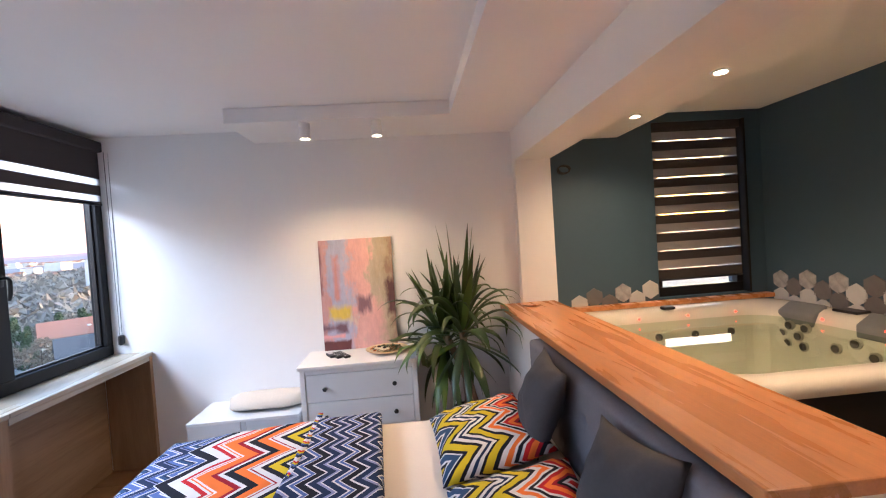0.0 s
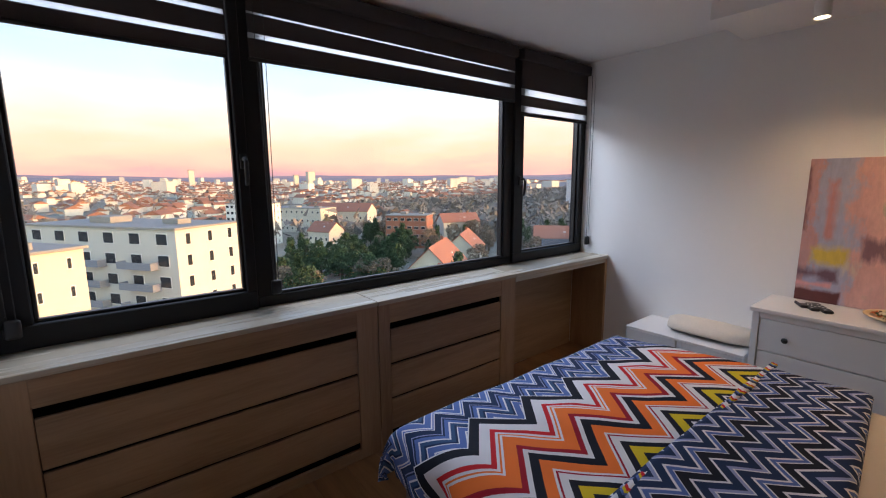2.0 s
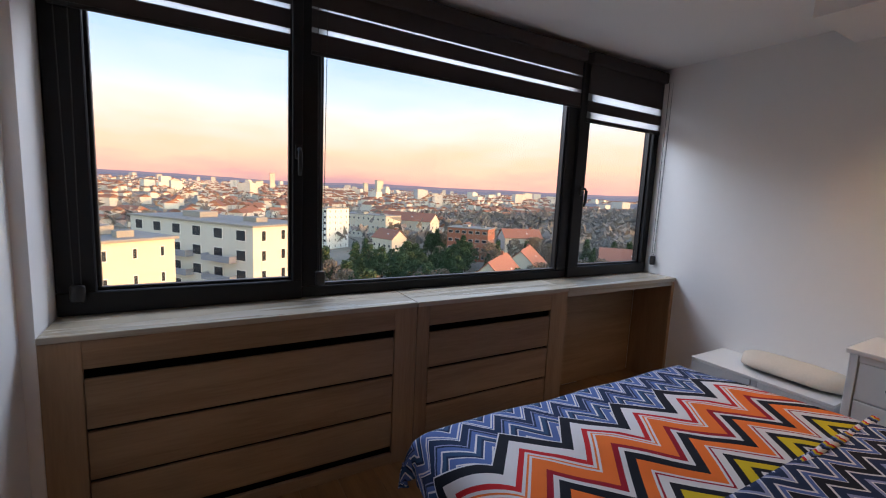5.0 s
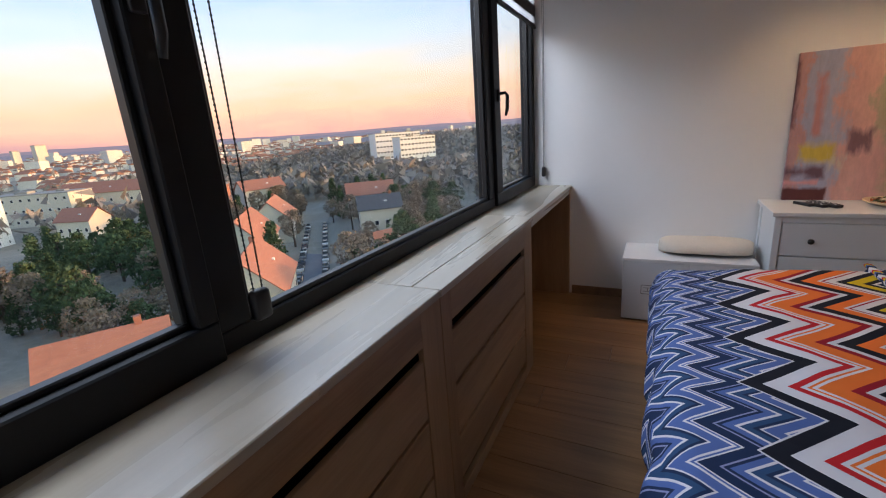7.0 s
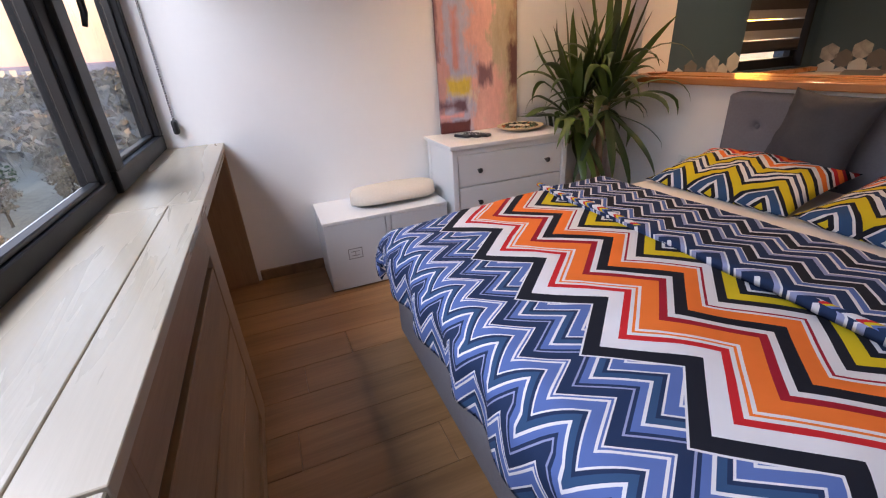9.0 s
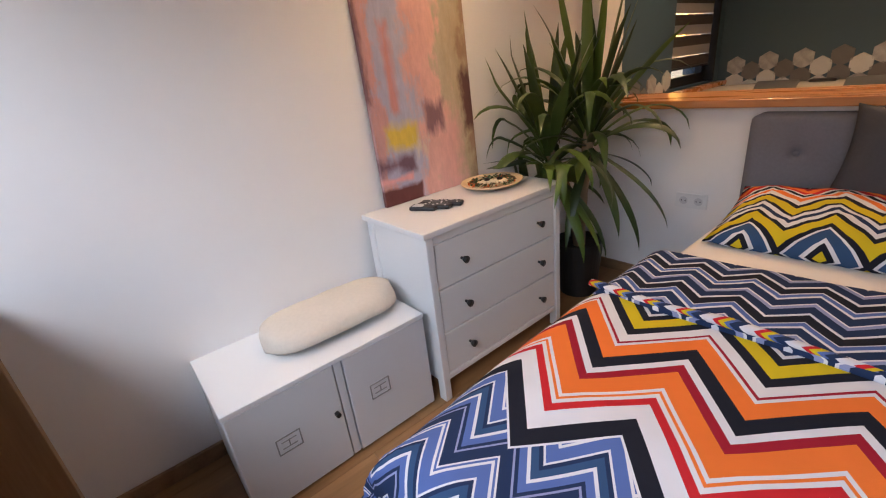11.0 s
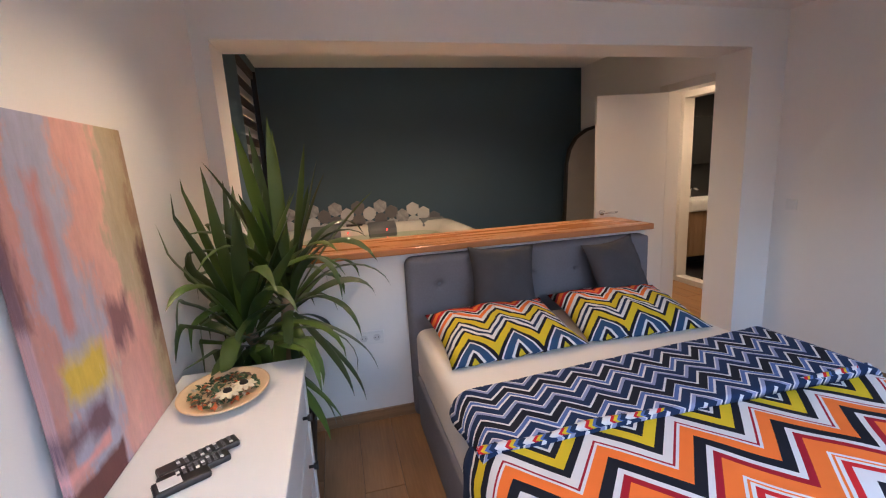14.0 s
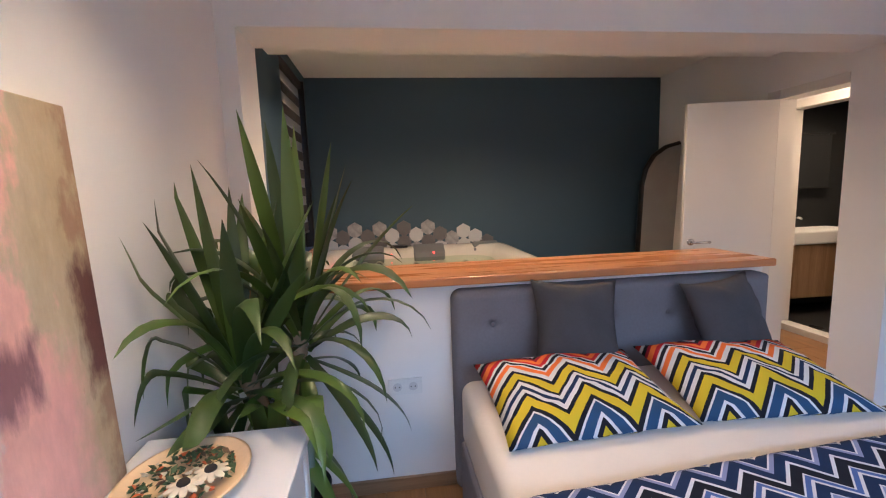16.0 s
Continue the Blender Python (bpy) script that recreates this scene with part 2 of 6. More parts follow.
BLACK = mat("black_plastic", (0.012, 0.012, 0.013), 0.4, vary=0.1)
# Near-black colour that holds the shade inside the cabinet slots.
SLOT = mat("slot_shade_black", (0.008, 0.0075, 0.007), 0.9, vary=0.1, spec=0.05)
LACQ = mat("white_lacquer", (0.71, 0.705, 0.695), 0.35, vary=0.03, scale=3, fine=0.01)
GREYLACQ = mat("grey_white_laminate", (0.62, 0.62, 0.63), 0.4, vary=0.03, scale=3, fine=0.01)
PLASTICW = mat("white_plastic", (0.78, 0.78, 0.77), 0.35, vary=0.02, scale=10)
GREYFAB = mat("grey_upholstery", (0.195, 0.19, 0.215), 0.9, vary=0.1, scale=6, bump=0.5, bump_scale=700, fine=0.1, spec=0.2)
DARKFAB = mat("dark_grey_velvet", (0.074, 0.072, 0.079), 0.85, vary=0.18, scale=7, bump=0.4, bump_scale=600, fine=0.1, spec=0.2)
SHEET = mat("cream_sheet", (0.74, 0.68, 0.62), 0.85, vary=0.05, scale=5, bump=0.25, bump_scale=14, fine=0.02, spec=0.2)
BEIGE = mat("beige_cotton", (0.62, 0.55, 0.46), 0.9, vary=0.06, scale=6, bump=0.3, bump_scale=300, spec=0.2)
CHROME = mat("satin_chrome", (0.7, 0.7, 0.7), 0.22, metal=1.0, vary=0.05)
PANE = glass("window_glass")


# ---- mesh helpers ----
def box(bm, x0, x1, y0, y1, z0, z1, bevel=0.0, seg=1):
    r = bmesh.ops.create_cube(bm, size=1.0, matrix=Matrix.LocRotScale(((x0 + x1) / 2, (y0 + y1) / 2, (z0 + z1) / 2), None, (abs(x1 - x0), abs(y1 - y0), abs(z1 - z0))))
    if bevel:
        es = {e for v in r["verts"] for e in v.link_edges}
        bmesh.ops.bevel(bm, geom=list(es), offset=bevel, segments=seg, affect="EDGES", profile=0.5)
    return r["verts"]


def cyl(bm, x, y, z0, z1, r0, r1=None, seg=20, axis="z", caps=True):
    r1 = r0 if r1 is None else r1
    m = Matrix.Translation((x, y, (z0 + z1) / 2))
    if axis == "x":
        m = Matrix.Translation(((z0 + z1) / 2, x, y)) @ Matrix.Rotation(radians(90), 4, "Y")
    if axis == "y":
        m = Matrix.Translation((x, (z0 + z1) / 2, y)) @ Matrix.Rotation(radians(-90), 4, "X")
    return bmesh.ops.create_cone(bm, cap_ends=caps, segments=seg, radius1=r0, radius2=r1, depth=abs(z1 - z0), matrix=m)["verts"]


def tube(bm, pts, r, seg=6):
    rings = []
    for i, p in enumerate(pts):
        p = Vector(p)
        d = (Vector(pts[min(i + 1, len(pts) - 1)]) - Vector(pts[max(i - 1, 0)])).normalized()
        a = d.orthogonal().normalized() if abs(d.z) > 0.95 else d.cross(Vector((0, 0, 1))).normalized()
        b = d.cross(a)
        rr = r[i] if isinstance(r, (list, tuple)) else r
        rings.append([bm.verts.new(p + rr * (math.cos(k * math.tau / seg) * a + math.sin(k * math.tau / seg) * b)) for k in range(seg)])
    for q, w in zip(rings, rings[1:]):
        for k in range(seg):
            bm.faces.new((q[k], q[(k + 1) % seg], w[(k + 1) % seg], w[k]))
    bm.faces.new(rings[0][::-1]); bm.faces.new(rings[-1])


def finish(name, bm, material, smooth=False):
    bmesh.ops.recalc_face_normals(bm, faces=bm.faces)
    me = bpy.data.meshes.new(name)
    bm.to_mesh(me)
    bm.free()
    me.materials.append(material)
    if smooth:
        me.polygons.foreach_set("use_smooth", [True] * len(me.polygons))
    return me


def part(name, bm, material, parent=None, label="", smooth=False, kind=""):
    ob = new(name, finish(name, bm, material, smooth))
    if parent is not None:
        ob.parent = parent
    return tagged(ob, label, kind=kind)


def boxpart(name, material, parent, *dims, bevel=0.002, label="", seg=1):
    bm = bmesh.new()
    box(bm, *dims, bevel=bevel, seg=seg)
    return part(name, bm, material, parent, label)


def thing(name, label, category, group="", at=(0, 0, 0), rz=0):
    ob = new(name)
    ob.empty_display_size = 0.1
    ob.matrix_world = pose(*at, 0, 0, rz)
    return tagged(ob, label, category, group)


def struct(name, material, label, *boxes, bevel=0.0):
    bm = bmesh.new()
    for d in boxes:
        box(bm, *d, bevel=bevel)
    return tagged(part(name, bm, material), label, kind="structure")


# ---- the rooms ----
XW, XC, XH, XHB, XT = -1.48, -1.19, 1.72, 2.01, 3.896    # window face, cabinet face, bed wall, its back, tub room end wall
YW = -0.412                                               # near wall behind the window cheek
YN, YF, YJ, YD = -0.37, 3.45, 3.365, -0.115                 # near wall, far wall, opening's jamb, tub room side wall
ZC, ZS, ZO = 2.536, 2.44, 2.192                            # ceiling, soffit, opening's head

tagged(boxpart("floor", mat("screed", (0.1, 0.06, 0.035), 0.6), None, -1.75, XT + 0.2, -2.6, YF + 0.25, -0.25, -0.014, bevel=0), "oak plank floor", kind="structure")
struct("wall_far", WHITE, "white painted wall", (-1.552, XH, YF, YF + 0.25, -0.01, ZC), (XH, XHB, YJ, YF + 0.25, -0.01, ZC))
struct("wall_near", WHITE, "white painted wall", (-1.552, XC - 0.004, YN - 0.3, YN, -0.01, ZC), (XC - 0.004, XH, YN - 0.3, YW, -0.01, ZC))
struct("pillar", WHITE, "white painted pillar", (XH, XHB, YN - 0.2, YD + 0.015, -0.01, ZC))
struct("beam", WHITE, "white painted beam over the opening", (XH, XHB, YD + 0.015, YJ, ZO, ZC))
struct("wall_teal_end", TEAL, "dark teal painted wall", (XT, XT + 0.2, -2.6, YF + 0.25, -0.01, ZC))
TWX0, TWX1, TWZ0, TWZ1 = 2.92, 3.74, 0.98, 2.46           # tub room window
struct("wall_teal_side", TEAL, "dark teal painted wall round a window", (XHB, TWX0, YF, YF + 0.25, -0.01, ZC), (TWX1, XT, YF, YF + 0.25, -0.01, ZC), (TWX0, TWX1, YF, YF + 0.25, -0.01, TWZ0), (TWX0, TWX1, YF, YF + 0.25, TWZ1, ZC))
DX1, DZ = 2.52, 2.05                                      # doorway to the hall
struct("wall_door_side", WHITE, "white painted wall with a doorway", (DX1, XT, YD - 0.12, YD, -0.01, ZC), (XHB, DX1, YD - 0.12, YD, DZ, ZC))
struct("wall_hall", WHITE, "white painted hall wall with a bathroom doorway", (1.85, 2.62, -1.15, -1.05, -0.01, ZC), (3.33, XT, -1.15, -1.05, -0.01, ZC), (2.62, 3.33, -1.15, -1.05, 2.12, ZC), (1.85, 1.95, -1.05, YN - 0.2, -0.01, ZC))
struct("wall_window", WHITE, "white parapet and lintel of the window wall", (-1.70, -1.54, YN, YF, -0.25, 0.86), (-1.70, -1.54, YN, YF, 2.5, ZC))
struct("ceiling", CEIL, "white painted ceiling", (-1.75, XT + 0.2, -2.6, YF + 0.25, ZC, ZC + 0.2))
TX0, TX1, TY0, TY1 = -0.30, 1.17, 0.18, 2.88
struct("soffit", CEIL, "white dropped ceiling border", (TX1, XH, YW, YF, ZS, ZC - 0.002), (TX0, TX1, TY1, YF, ZS, ZC - 0.002), (TX0, TX1, YW, TY0, ZS, ZC - 0.002))
struct("tub_soffit", CEIL, "white dropped strip beside the beam", (XHB, 2.62, YD, YF, 2.35, ZC - 0.002))
struct("half_wall", WHITE, "white half-height wall behind the bed", (1.585, XHB - 0.04, 0.835, YJ, -0.01, 1.012), (1.585, XH, YJ, YF, -0.01, 1.012))
struct("bathroom_wall", mat("dark_slate_tile", (0.03, 0.032, 0.034), 0.3, vary=0.2, scale=2), "dark tiled bathroom wall", (1.9, 4.1, -2.6, -2.4, -0.01, ZC), (1.9, 2.0, -2.4, -1.15, -0.01, ZC), (3.87, 3.894, -2.4, -1.151, -0.01, ZC), (2.62, 3.9, -2.4, -1.15, -0.008, 0.03))
tagged(boxpart("door_sill", LACQ, None, 2.62, 3.33, -1.16, -1.03, -0.01, 0.06, bevel=0.004), "white bathroom door threshold", kind="structure")


def skirting(name, *d):
    return tagged(boxpart(name, SKIRT, None, *d, bevel=0.004), "brown oak skirting board", kind="structure")


skirting("baseboard", -1.17, 1.569, YF - 0.016, YF, 0, 0.07)
skirting("baseboard", 1.569, 1.585, 0.835, YF - 0.016, 0, 0.07)
skirting("baseboard", XC - 0.003, XH, YW, YW + 0.016, 0, 0.07)
skirting("baseboard", XC - 0.003, XC + 0.013, YW + 0.016, YN, 0, 0.07)
skirting("baseboard", XH - 0.016, XH, YW + 0.016, YD + 0.015, 0, 0.07)
skirting("baseboard", 2.56, 3.9, YD, YD + 0.016, 0, 0.07)

tagged(boxpart("ledge", BEECH, None, 1.53, 1.975, 0.81, YJ - 0.003, 1.013, 1.051, bevel=0.006, seg=2), "oiled beech top of the half wall", kind="structure")

# ---- window wall ----
def window_unit(name, label, y0, y1, gy0, gy1, gz0, gz1, proud, handle_y=None, hz=1.50):
    w = tagged(thing(name, label, "window"), kind="structure")
    bm = bmesh.new()
    xa, xb = -1.55, XW + proud
    box(bm, xa, xb, y0, y1, 0.888, gz0, 0.004)
    box(bm, xa, xb, y0, y1, gz1, 2.5, 0.004)
    box(bm, xa, xb, y0, gy0, gz0, gz1, 0.004)
    box(bm, xa, xb, gy1, y1, gz0, gz1, 0.004)
    fr = part("window_frame", bm, BLACKPVC, w)
    bm = bmesh.new()                                       # glazing bead inside the frame
    for d in ((gy0, gy1, gz0, gz0 + 0.014), (gy0, gy1, gz1 - 0.014, gz1), (gy0, gy0 + 0.014, gz0 + 0.014, gz1 - 0.014), (gy1 - 0.014, gy1, gz0 + 0.014, gz1 - 0.014)):
        box(bm, -1.522, XW - 0.012, *d, 0.003)
    part("glazing_bead", bm, BLACK, fr)
    bm = bmesh.new()
    box(bm, -1.53, -1.524, gy0 + 0.001, gy1 - 0.001, gz0 + 0.001, gz1 - 0.001)
    pane = part("pane", bm, PANE, w)
    pane.visible_shadow = False
    if handle_y is not None:
        bm = bmesh.new()
        box(bm, xb - 0.001, xb + 0.012, handle_y - 0.015, handle_y + 0.015, hz, hz + 0.07, 0.004, 2)
        tube(bm, [(xb + 0.01, handle_y, hz + 0.045), (xb + 0.045, handle_y, hz + 0.048), (xb + 0.058, handle_y, hz + 0.03), (xb + 0.055, handle_y, hz - 0.04), (xb + 0.045, handle_y, hz - 0.08)], [0.009, 0.009, 0.011, 0.011, 0.008], 8)
        part("window_handle", bm, BLACK, w, "black window handle", True)
    return w


window_unit("window_1", "black framed tilt window sash", YN + 0.003, 0.605, -0.235, 0.556, 0.985, 2.43, 0.018, 0.581, 1.60)
window_unit("window_2", "wide black framed fixed window", 0.608, 2.52, 0.70, 2.43, 0.945, 2.43, 0.0)
window_unit("window_3", "narrow black framed window sash", 2.523, YF - 0.003, 2.63, 3.38, 0.965, 2.43, 0.018, 2.585)

DARKBLIND = mat("dark_blind_fabric", (0.045, 0.036, 0.036), 0.85, vary=0.15, scale=20, bump=0.3, bump_scale=600, stretch=(1, 1, 6))
SHEER = bpy.data.materials.new("sheer_blind_fabric")
SHEER.use_nodes = True
_n, _l = SHEER.node_tree.nodes, SHEER.node_tree.links
_t, _d, _m = _n.new("ShaderNodeBsdfTranslucent"), _n.new("ShaderNodeBsdfTransparent"), _n.new("ShaderNodeMixShader")
_t.inputs[0].default_value, _d.inputs[0].default_value, _m.inputs[0].default_value = (0.8, 0.8, 0.8, 1), (0.85, 0.85, 0.86, 1), 0.45
_l.new(_d.outputs[0], _m.inputs[1]); _l.new(_t.outputs[0], _m.inputs[2]); _l.new(_m.outputs[0], _n["Material Output"].inputs[0])


def zebra_blind(label, y0, y1, bars, bottom, x=-1.445, group="zebra blinds"):
    b = thing("roller_blind", label, "blind", group)
    boxpart("cassette", DARKBLIND, b, x - 0.03, x + 0.035, y0, y1, 2.42, 2.498, bevel=0.01, seg=2)
    z = bottom + 0.018
    for i, (dark, h) in enumerate(bars):
        top = min(z + h, 2.425)
        boxpart("dark_band" if dark else "sheer_band", DARKBLIND if dark else SHEER, b, x - 0.003, x + 0.003, y0 + 0.01, y1 - 0.01, z, top, bevel=0, label="dark woven band" if dark else "sheer white band")
        z = top
    boxpart("bottom_bar", BLACK, b, x - 0.009, x + 0.009, y0 + 0.008, y1 - 0.008, bottom, bottom + 0.018, bevel=0.006, seg=2)
    return b


zebra_blind("half raised dark zebra roller blind on the window", -0.34, 0.55, [(1, 0.06), (0, 0.024), (1, 0.085), (0, 0.022), (1, 0.085), (0, 0.012), (1, 0.2)], 2.10)
zebra_blind("half raised wide dark zebra roller blind on the window", 0.63, 2.50, [(1, 0.085), (0, 0.024), (1, 0.085), (0, 0.010), (1, 0.2)], 2.105)
zebra_blind("half raised narrow dark zebra roller blind on the window", 2.56, 3.43, [(1, 0.012), (0, 0.045), (1, 0.075), (0, 0.05), (1, 0.2)], 2.02)


def bead_chain(y, z0, x=-1.425):
    c = thing("blind_chain", "black bead chain loop with weight beside the window", "blind chain", "blind chains")
    bm = bmesh.new()
    for side in (-1, 1):
        z = 2.42
        while z > z0 + 0.06:
            yy = y + side * (0.012 + 0.008 * (z - z0))
            bmesh.ops.create_icosphere(bm, subdivisions=1, radius=0.0032, matrix=Matrix.Translation((x, yy, z)))
            z -= 0.0115
        tube(bm, [(x, y + side * (0.012 + 0.008 * (2.42 - z0)), 2.42), (x, y + side * 0.012, z0 + 0.05)], 0.0015, 4)
    part("chain", bm, BLACK, c)
    bm = bmesh.new()
    box(bm, x - 0.014, x + 0.014, y - 0.026, y + 0.026, z0, z0 + 0.075, 0.012, 3)
    part("weight", bm, BLACK, c, smooth=True)


bead_chain(0.688, 0.96)
bead_chain(3.428, 0.96, -1.39)
bead_chain(-0.29, 0.95)


def radiator_cover(label, y0, y1, py0, py1):
    """A boxed radiator cabinet: frame, four boards with open slots between them."""
    c = thing("radiator_cabinet", label, "cabinet", "window cabinets")
    boxpart("stile", OAKZ, c, XC - 0.02, XC, y0, py0, 0, 0.86, bevel=0.0015)
    boxpart("stile", OAKZ, c, XC - 0.02, XC, py1, y1, 0, 0.86, bevel=0.0015)
    boxpart("rail", OAK, c, XC - 0.02, XC, py0, py1, 0.75, 0.86, bevel=0.0015)
    boxpart("rail", OAK, c, XC - 0.02, XC, py0, py1, 0, 0.06, bevel=0.0015)
    for a, b in ((0.10, 0.285), (0.299, 0.495), (0.509, 0.708)):
        boxpart("board", OAK, c, XC - 0.02, XC - 0.003, py0 + 0.003, py1 - 0.003, a, b, bevel=0.002)
    # Added dark sheet behind the gaps, its colour standing for their shade.
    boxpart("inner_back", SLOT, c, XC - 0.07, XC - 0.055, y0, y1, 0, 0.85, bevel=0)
    return c


radiator_cover("long oak radiator cabinet with dark slots", YN + 0.002, 1.143, -0.245, 1.018)
radiator_cover("short oak radiator cabinet with dark slots", 1.147, 2.258, 1.221, 2.115)

desk = thing("wall_desk", "oak wall desk with open knee space under the window", "desk")
boxpart("side_panel", OAKZ, desk, -1.52, XC, 3.412, YF - 0.002, 0, 0.855, bevel=0.002)
boxpart("front_rail", SILL, desk, XC - 0.02, XC, 2.262, 3.41, 0.825, 0.86, bevel=0.002)
boxpart("back_panel", OAK, desk, -1.54, -1.52, 2.262, 3.41, 0, 0.855, bevel=0.001)
boxpart("side_panel", OAKZ, desk, -1.52, XC - 0.022, 2.24, 2.258, 0, 0.855, bevel=0.001)

sill_label = "pale oak window board over the cabinets"
for nm, a, b in (("window_board", YN + 0.002, 1.14), ("window_board", 2.262, YF - 0.002)):
    tagged(boxpart(nm, SILL, None, -1.55, XC + 0.008, a, b, 0.862, 0.887, bevel=0.0025), sill_label, "window board", "window boards")
tagged(boxpart("window_board", SILL, None, -1.55, XC - 0.098, 1.145, 2.259, 0.862, 0.887, bevel=0.0015), sill_label, "window board", "window boards")
tagged(boxpart("hinged_lid", SILL, None, XC - 0.095, XC + 0.008, 1.145, 2.259, 0.862, 0.887, bevel=0.0015), "pale oak lid strip in the window board", "lid")

# ---- dresser and low cabinet ----
dr = thing("dresser", "white three-drawer dresser with dark knobs", "dresser")
DX, DE, DY, DB = 0.012, 0.845, 3.005, 3.425
boxpart("top", LACQ, dr, DX - 0.005, DE + 0.005, DY - 0.012, DB + 0.01, 0.757, 0.782, bevel=0.004, seg=2)
for x0, x1 in ((DX + 0.01, DX + 0.045), (DE - 0.045, DE - 0.01)):
    bm = bmesh.new()
    box(bm, x0, x1, DY, DY + 0.045, 0, 0.757, 0.003)
    box(bm, x0, x1, DB - 0.045, DB, 0, 0.757, 0.003)
    box(bm, x0 + 0.008, x1 - 0.008, DY + 0.045, DB - 0.045, 0.09, 0.757)
    part("side_panel", bm, LACQ, dr)
boxpart("carcass", LACQ, dr, DX + 0.045, DE - 0.045, DY + 0.03, DB - 0.01, 0.1, 0.757, bevel=0.001)
boxpart("rail", LACQ, dr, DX + 0.045, DE - 0.045, DY + 0.004, DY + 0.03, 0.722, 0.757, bevel=0.002)
boxpart("rail", LACQ, dr, DX + 0.045, DE - 0.045, DY + 0.004, DY + 0.03, 0.1, 0.125, bevel=0.002)
for z0, z1 in ((0.129, 0.322), (0.328, 0.52), (0.526, 0.718)):
    d = boxpart("drawer", LACQ, dr, DX + 0.048, DE - 0.048, DY + 0.007, DY + 0.029, z0, z1, bevel=0.003)
    for kx in (0.192, 0.672):
        bm = bmesh.new()
        zc = (z0 + z1) / 2
        cyl(bm, kx, zc, DY - 0.010, DY + 0.007, 0.006, seg=12, axis="y")
        cyl(bm, kx, zc, DY - 0.026, DY - 0.010, 0.016, 0.011, seg=16, axis="y")
        part("knob", bm, BLACK, d, "dark metal knob", True)

lc = thing("low_cabinet", "low white two-door cabinet against the wall", "cabinet")
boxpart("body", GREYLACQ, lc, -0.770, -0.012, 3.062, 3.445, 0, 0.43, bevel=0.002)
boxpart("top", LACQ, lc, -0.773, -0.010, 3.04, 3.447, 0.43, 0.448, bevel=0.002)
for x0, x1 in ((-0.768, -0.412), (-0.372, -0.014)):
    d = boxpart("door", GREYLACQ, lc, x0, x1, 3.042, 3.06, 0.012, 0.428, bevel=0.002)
    cx = -0.61 if x0 < -0.5 else -0.25
    bm = bmesh.new()
    for q in ((cx - 0.042, cx + 0.042, 0.262, 0.266), (cx - 0.042, cx + 0.042, 0.2, 0.204), (cx - 0.042, cx - 0.038, 0.204, 0.262), (cx + 0.038, cx + 0.042, 0.204, 0.262), (cx - 0.026, cx + 0.026, 0.244, 0.247), (cx - 0.026, cx + 0.026, 0.219, 0.222), (cx - 0.002, cx + 0.002, 0.222, 0.244)):
        box(bm, q[0], q[1], 3.0395, 3.0425, q[2], q[3])
    part("label_plate", bm, mat("pale_grey_line", (0.24, 0.235, 0.23), 0.5), d, "pale framed label plate")
boxpart("filler", GREYLACQ, lc, -0.406, -0.378, 3.046, 3.06, 0.012, 0.428, bevel=0.001)
bm = bmesh.new()
cyl(bm, -0.435, 0.235, 3.022, 3.042, 0.009, seg=12, axis="y")
part("knob", bm, BLACK, lc, "small dark knob")


def cushion_mesh(w, h, t, n=16, power=0.45, uv=False, seed=1, corner=0.06):
    """A stuffed cushion lying in xy, thick in z: pulled-in edges, four soft horns."""
    bm = bmesh.new()
    lay = bm.loops.layers.uv.new("UVMap")
    grid = {}
    for s in (1, -1):
        for i in range(n + 1):
            for j in range(n + 1):
                u, v = 2 * i / n - 1, 2 * j / n - 1
                edge = i in (0, n) or j in (0, n)
                if s == -1 and edge:
                    grid[s, i, j] = grid[1, i, j]
                    continue
                pu, pv = 1 - corner * (1 - v * v) * (1 if abs(u) > 0 else 0), 1 - corner * (1 - u * u)
                z = s * t / 2 * max(0.0, (1 - u ** 2)) ** power * max(0.0, (1 - v ** 2)) ** power
                nz = noise.noise(Vector((u * 2.1 + seed * 7, v * 2.1, s * 3.0)))
                z *= 1 + 0.16 * nz
                z += 0.012 * noise.noise(Vector((u * 5 + seed, v * 5, s * 2.0))) * (0 if edge else 1)
                grid[s, i, j] = bm.verts.new((u * pu * w / 2, v * pv * h / 2, z))
    for s in (1, -1):
        for i in range(n):
            for j in range(n):
                q = [grid[s, i, j], grid[s, i + 1, j], grid[s, i + 1, j + 1], grid[s, i, j + 1]]
                f = bm.faces.new(q if s == 1 else q[::-1])
                for lp, (a, b) in zip(f.loops, ((i, j), (i + 1, j), (i + 1, j + 1), (i, j + 1)) if s == 1 else ((i, j + 1), (i + 1, j + 1), (i + 1, j), (i, j))):
                    lp[lay].uv = ((a / n - 0.5) * w, (b / n - 0.5) * h)
    return bm


def cushion(name, label, category, material, w, h, t, m, group="", seed=1, power=0.45, corner=0.06):
    ob = part(name, cushion_mesh(w, h, t, power=power, seed=seed, corner=corner), material, None, label, True)
    ob.matrix_world = m
    return tagged(ob, label, category, group)


